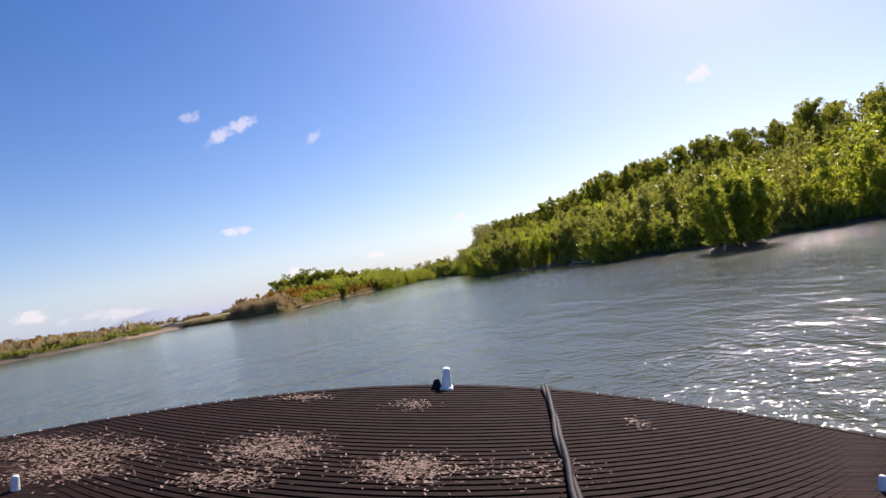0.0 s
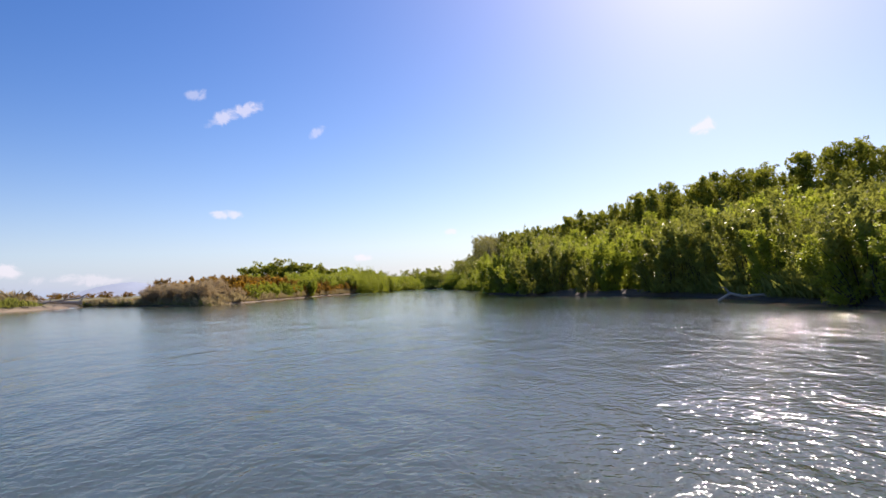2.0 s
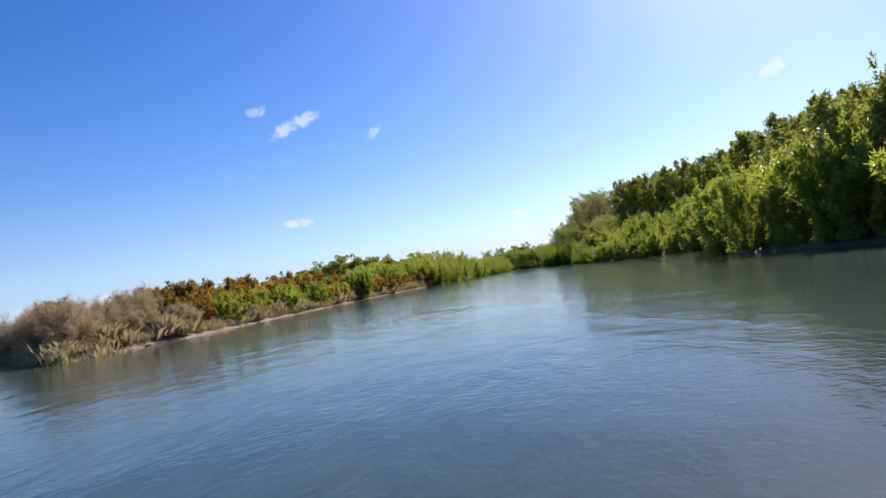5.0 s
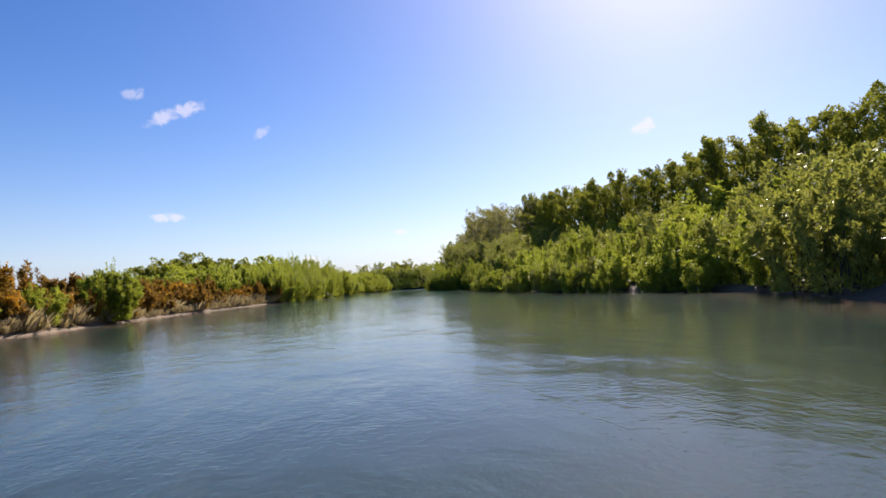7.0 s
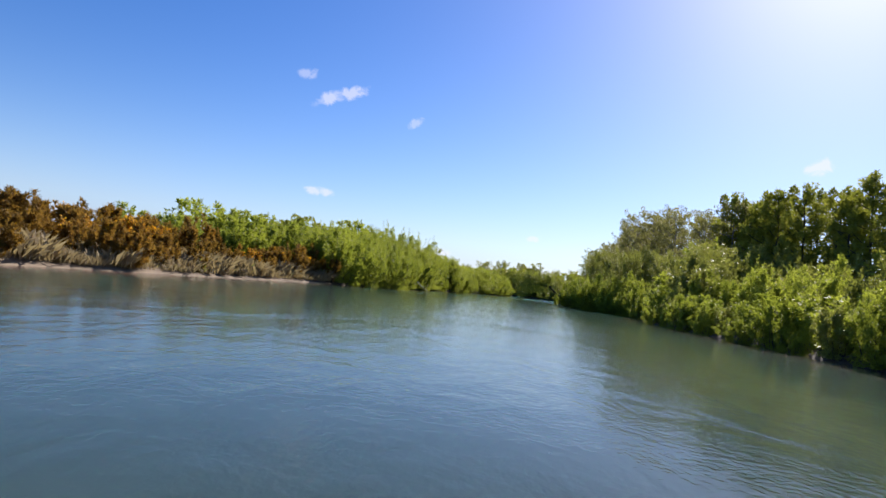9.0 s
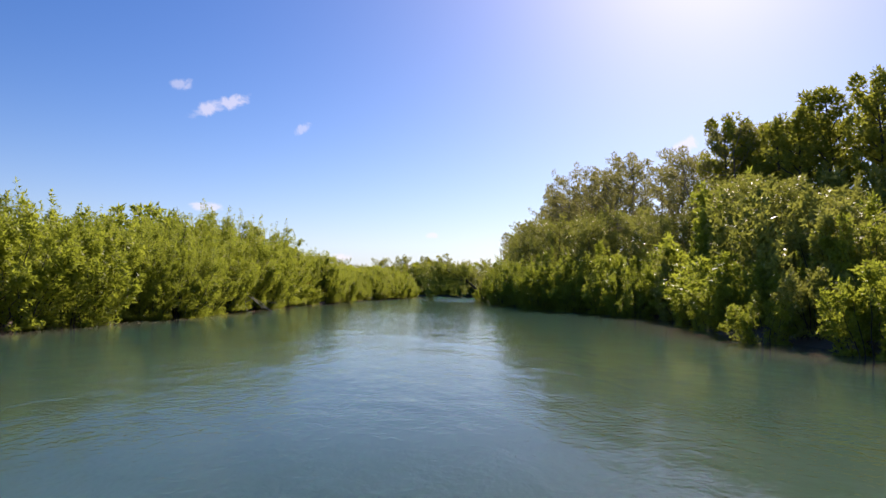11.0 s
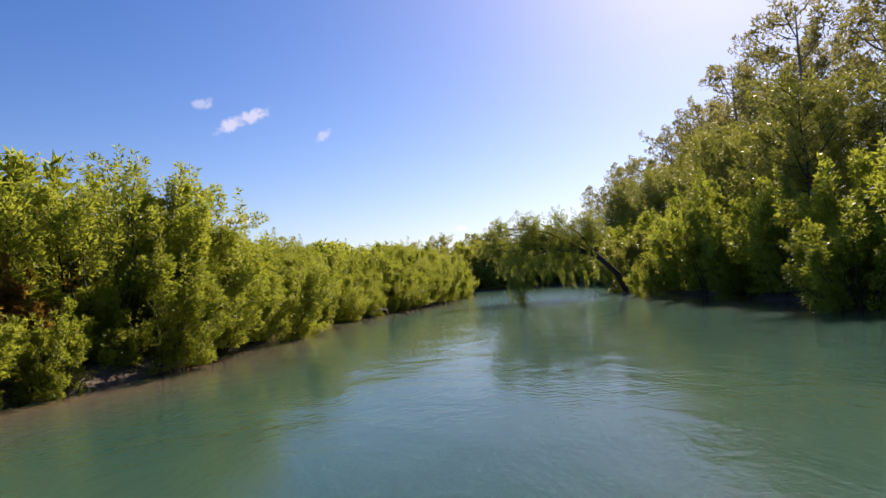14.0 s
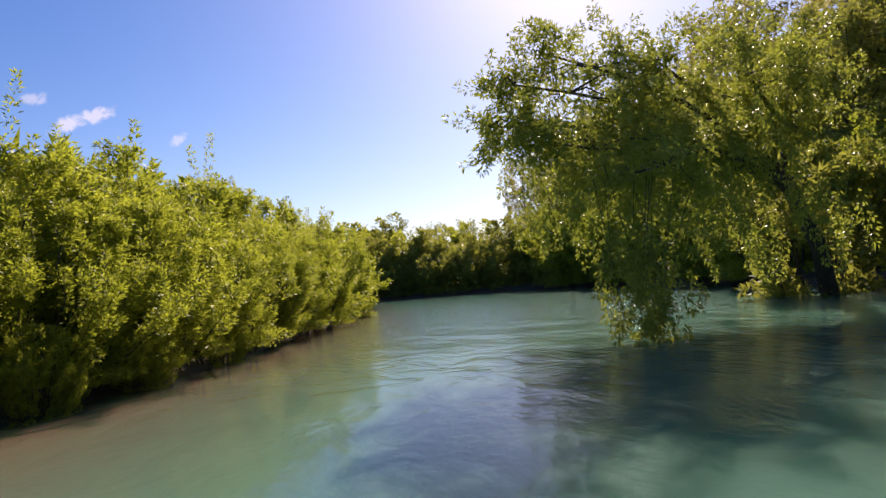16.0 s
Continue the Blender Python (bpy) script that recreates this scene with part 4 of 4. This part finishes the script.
def jet_boat():
    deck_wood = plain_material("dark stained deck slats", (0.006, 0.003, 0.0028), (0.024, 0.0112, 0.0096), 9.0, 0.9, 0.35, stretch=(0.3, 3, 1), gloss=0.08)
    black = plain_material("black rubber", (0.008, 0.008, 0.009), (0.02, 0.02, 0.022), 30.0, 0.7, 0.2, gloss=0.15)
    alloy = plain_material("painted alloy", (0.45, 0.46, 0.48), (0.62, 0.63, 0.65), 20.0, 0.35, 0.1, 0.6)
    white = plain_material("white plastic", (0.70, 0.70, 0.72), (0.82, 0.82, 0.84), 30.0, 0.35, 0.05)
    boat = new("jet_boat")
    boat.matrix_basis = pose(0.00, 0.00, 1.33, 92.29, 9.99, 0.00) @ pose(0, 0, 0, -90) @ pose(0, 0, -0.5)
    tagged(boat, "jet boat with a dark slatted foredeck and blunt bow", "boat")

    def edge(x):
        return 2.22 - 0.46 * x * x

    xs = np.linspace(-1.24, 1.24, 41)
    ring = [(x, edge(x)) for x in xs] + [(1.26, 0.9), (1.26, -0.7), (-1.26, -0.7), (-1.26, 0.9)]
    bm = bmesh.new()
    slab(bm, ring, -0.05, -0.010)
    part("deck_base", bm, black, boat)
    bm = bmesh.new()
    rings = []
    for z, k, cut in ((-0.05, 1.0, 0.0), (-0.35, 0.93, 0.12), (-0.75, 0.72, 0.42), (-1.05, 0.25, 0.9)):
        rings.append([bm.verts.new((x * k, min(y, y - cut) if y > 0.9 else y, z)) for x, y in ring])
    for a, b in zip(rings, rings[1:]):
        for i in range(len(ring)):
            j = (i + 1) % len(ring)
            bm.faces.new((b[i], b[j], a[j], a[i]))
    bm.faces.new(rings[-1])
    part("hull", bm, alloy, boat, "painted alloy hull")
    pitch = 0.030
    y0 = -0.10
    while y0 < 2.20:
        ways = []
        bow = 0.42 / max(y0, 0.8)
        reach = min(1.24, math.sqrt(max(2.215 - pitch - y0, 0.0) / (0.46 + bow)))
        for x in np.linspace(-reach, reach, 33):
            ways.append((x, y0 + bow * x * x))
        if reach > 0.06:
            bm = bmesh.new()
            slab(bm, [(x, yy + 0.0055) for x, yy in ways] + [(x, yy + pitch - 0.0055) for x, yy in ways[::-1]], -0.010, 0.004)
            bmesh.ops.recalc_face_normals(bm, faces=bm.faces)
            part("plank", bm, deck_wood, boat)
        y0 += pitch
    bm = bmesh.new()
    slab(bm, [(x, edge(x) + 0.004) for x in xs] + [(x, edge(x) - 0.026) for x in xs[::-1]], -0.012, 0.0055)
    bmesh.ops.recalc_face_normals(bm, faces=bm.faces)
    part("deck_edge", bm, deck_wood, boat)
    stud_me = bpy.data.meshes.new("stud")
    bm = bmesh.new()
    bmesh.ops.create_uvsphere(bm, u_segments=6, v_segments=4, radius=0.0032)
    bm.to_mesh(stud_me)
    bm.free()
    stud_me.materials.append(white)
    for x in np.linspace(-1.22, 1.22, 61):
        if abs(x) > 0.5:
            ob = part("stud", stud_me, white, boat)
            ob.location = (x, edge(x) - 0.004, 0.004)
    bm = bmesh.new()
    for (x, y, w2, d2, z0, z1) in ((0.012, 2.185, 0.019, 0.02, 0.0, 0.072), (0.012, 2.175, 0.024, 0.032, 0.0, 0.010)):
        m = Matrix.Translation((x, y, (z0 + z1) / 2)) @ Matrix.Diagonal((w2 * 2, d2 * 2, z1 - z0, 1))
        bmesh.ops.create_cube(bm, size=1.0, matrix=m)
    for vtx in bm.verts:
        if vtx.co.z > 0.05:
            vtx.co.x = 0.012 + (vtx.co.x - 0.012) * 0.6
            vtx.co.y += 0.012
    bmesh.ops.bevel(bm, geom=bm.edges[:], offset=0.003, segments=2, affect="EDGES")
    part("bow_bracket", bm, white, boat, "pale alloy bow bracket")
    bm = bmesh.new()
    bmesh.ops.create_cone(bm, cap_ends=True, segments=12, radius1=0.022, radius2=0.008, depth=0.035, matrix=Matrix.Translation((-0.022, 2.18, 0.018)))
    part("bow_eye", bm, black, boat, "black rubber bow fitting")
    for x in (-0.88, 0.905):
        bm = bmesh.new()
        bmesh.ops.create_cone(bm, cap_ends=True, segments=14, radius1=0.009, radius2=0.007, depth=0.032, matrix=Matrix.Translation((x, 1.255, 0.018)))
        bmesh.ops.bevel(bm, geom=bm.edges[:], offset=0.002, segments=1, affect="EDGES")
        part("post", bm, white, boat, "small white plastic post")
    m = boat.matrix_basis
    # rope across the deck
    rope_points = [(0.357, 2.15), (0.345, 2.0), (0.322, 1.75), (0.298, 1.58), (0.280, 1.36), (0.264, 1.22), (0.24, 0.95), (0.22, 0.6)]
    twist = []
    for strand in range(2):
        path = []
        for i in range(len(rope_points) * 10 - 9):
            k, f = divmod(i, 10)
            a, b = rope_points[k], rope_points[min(k + 1, len(rope_points) - 1)]
            ang = i * 0.12 + strand * 3.1416
            path.append((Vector((a[0] + (b[0] - a[0]) * f / 10 + 0.0055 * math.cos(ang), a[1] + (b[1] - a[1]) * f / 10, 0.015 + 0.0055 * math.sin(ang))), 0.0075))
        twist.append(path)
    v, f = tubes(twist, 6)
    rope = new("rope", mesh_from("rope", v, f, black, True))
    rope.matrix_basis = m
    tagged(rope, "thin black rope lying along the slatted deck", "rope")
    # dry leaf litter on the slats
    rng = np.random.default_rng(12)
    cs = []
    for x, y, rx, ry, n in ((-0.42, 1.50, 0.12, 0.10, 260), (-0.98, 1.50, 0.16, 0.10, 200), (-0.80, 1.48, 0.12, 0.08, 90), (-0.08, 1.36, 0.12, 0.08, 190), (-0.46, 1.30, 0.10, 0.05, 80), (-0.85, 1.35, 0.13, 0.07, 120),
                            (-0.10, 1.92, 0.06, 0.05, 40), (-0.46, 2.02, 0.08, 0.04, 50), (0.55, 1.72, 0.03, 0.05, 16), (0.2, 1.35, 0.12, 0.08, 50)):
        n = int(n * 4.2)
        cs.append(np.stack([x + rng.normal(0, rx * 0.55, n), y + rng.normal(0, ry * 0.6, n), np.full(n, 0.008)], 1))
    c = np.concatenate(cs)
    way = np.stack([rng.normal(0, 1, len(c)), rng.normal(0, 0.6, len(c)), rng.normal(0, 0.12, len(c))], 1)
    way /= np.linalg.norm(way, axis=1, keepdims=True)
    side = np.cross(way, np.array([0, 0, 1.0]) + rng.normal(0, 0.15, (len(c), 3)))
    ln, wd = rng.uniform(0.005, 0.019, (len(c), 1)), rng.uniform(0.0008, 0.0028, (len(c), 1))
    c[:, 2] += rng.uniform(0, 0.004, len(c))
    v = np.stack([c, c + way * ln / 2 + side * wd, c + way * ln, c + way * ln / 2 - side * wd], 1).reshape(-1, 3)
    v[:, 2] = np.maximum(v[:, 2], 0.0055)
    flakes = leaf_material("dry leaf flakes", (0.13, 0.08, 0.06), (0.46, 0.34, 0.27), 0.1, 0.8, 0.0)
    litter = new("leaf_litter", mesh_from("leaf_litter", v, np.arange(len(c))[:, None] * 4 + np.arange(4), flakes))
    litter.matrix_basis = m
    tagged(litter, "patches of pale dry leaf flakes on the deck", "leaf litter", kind="stuff")


jet_boat()
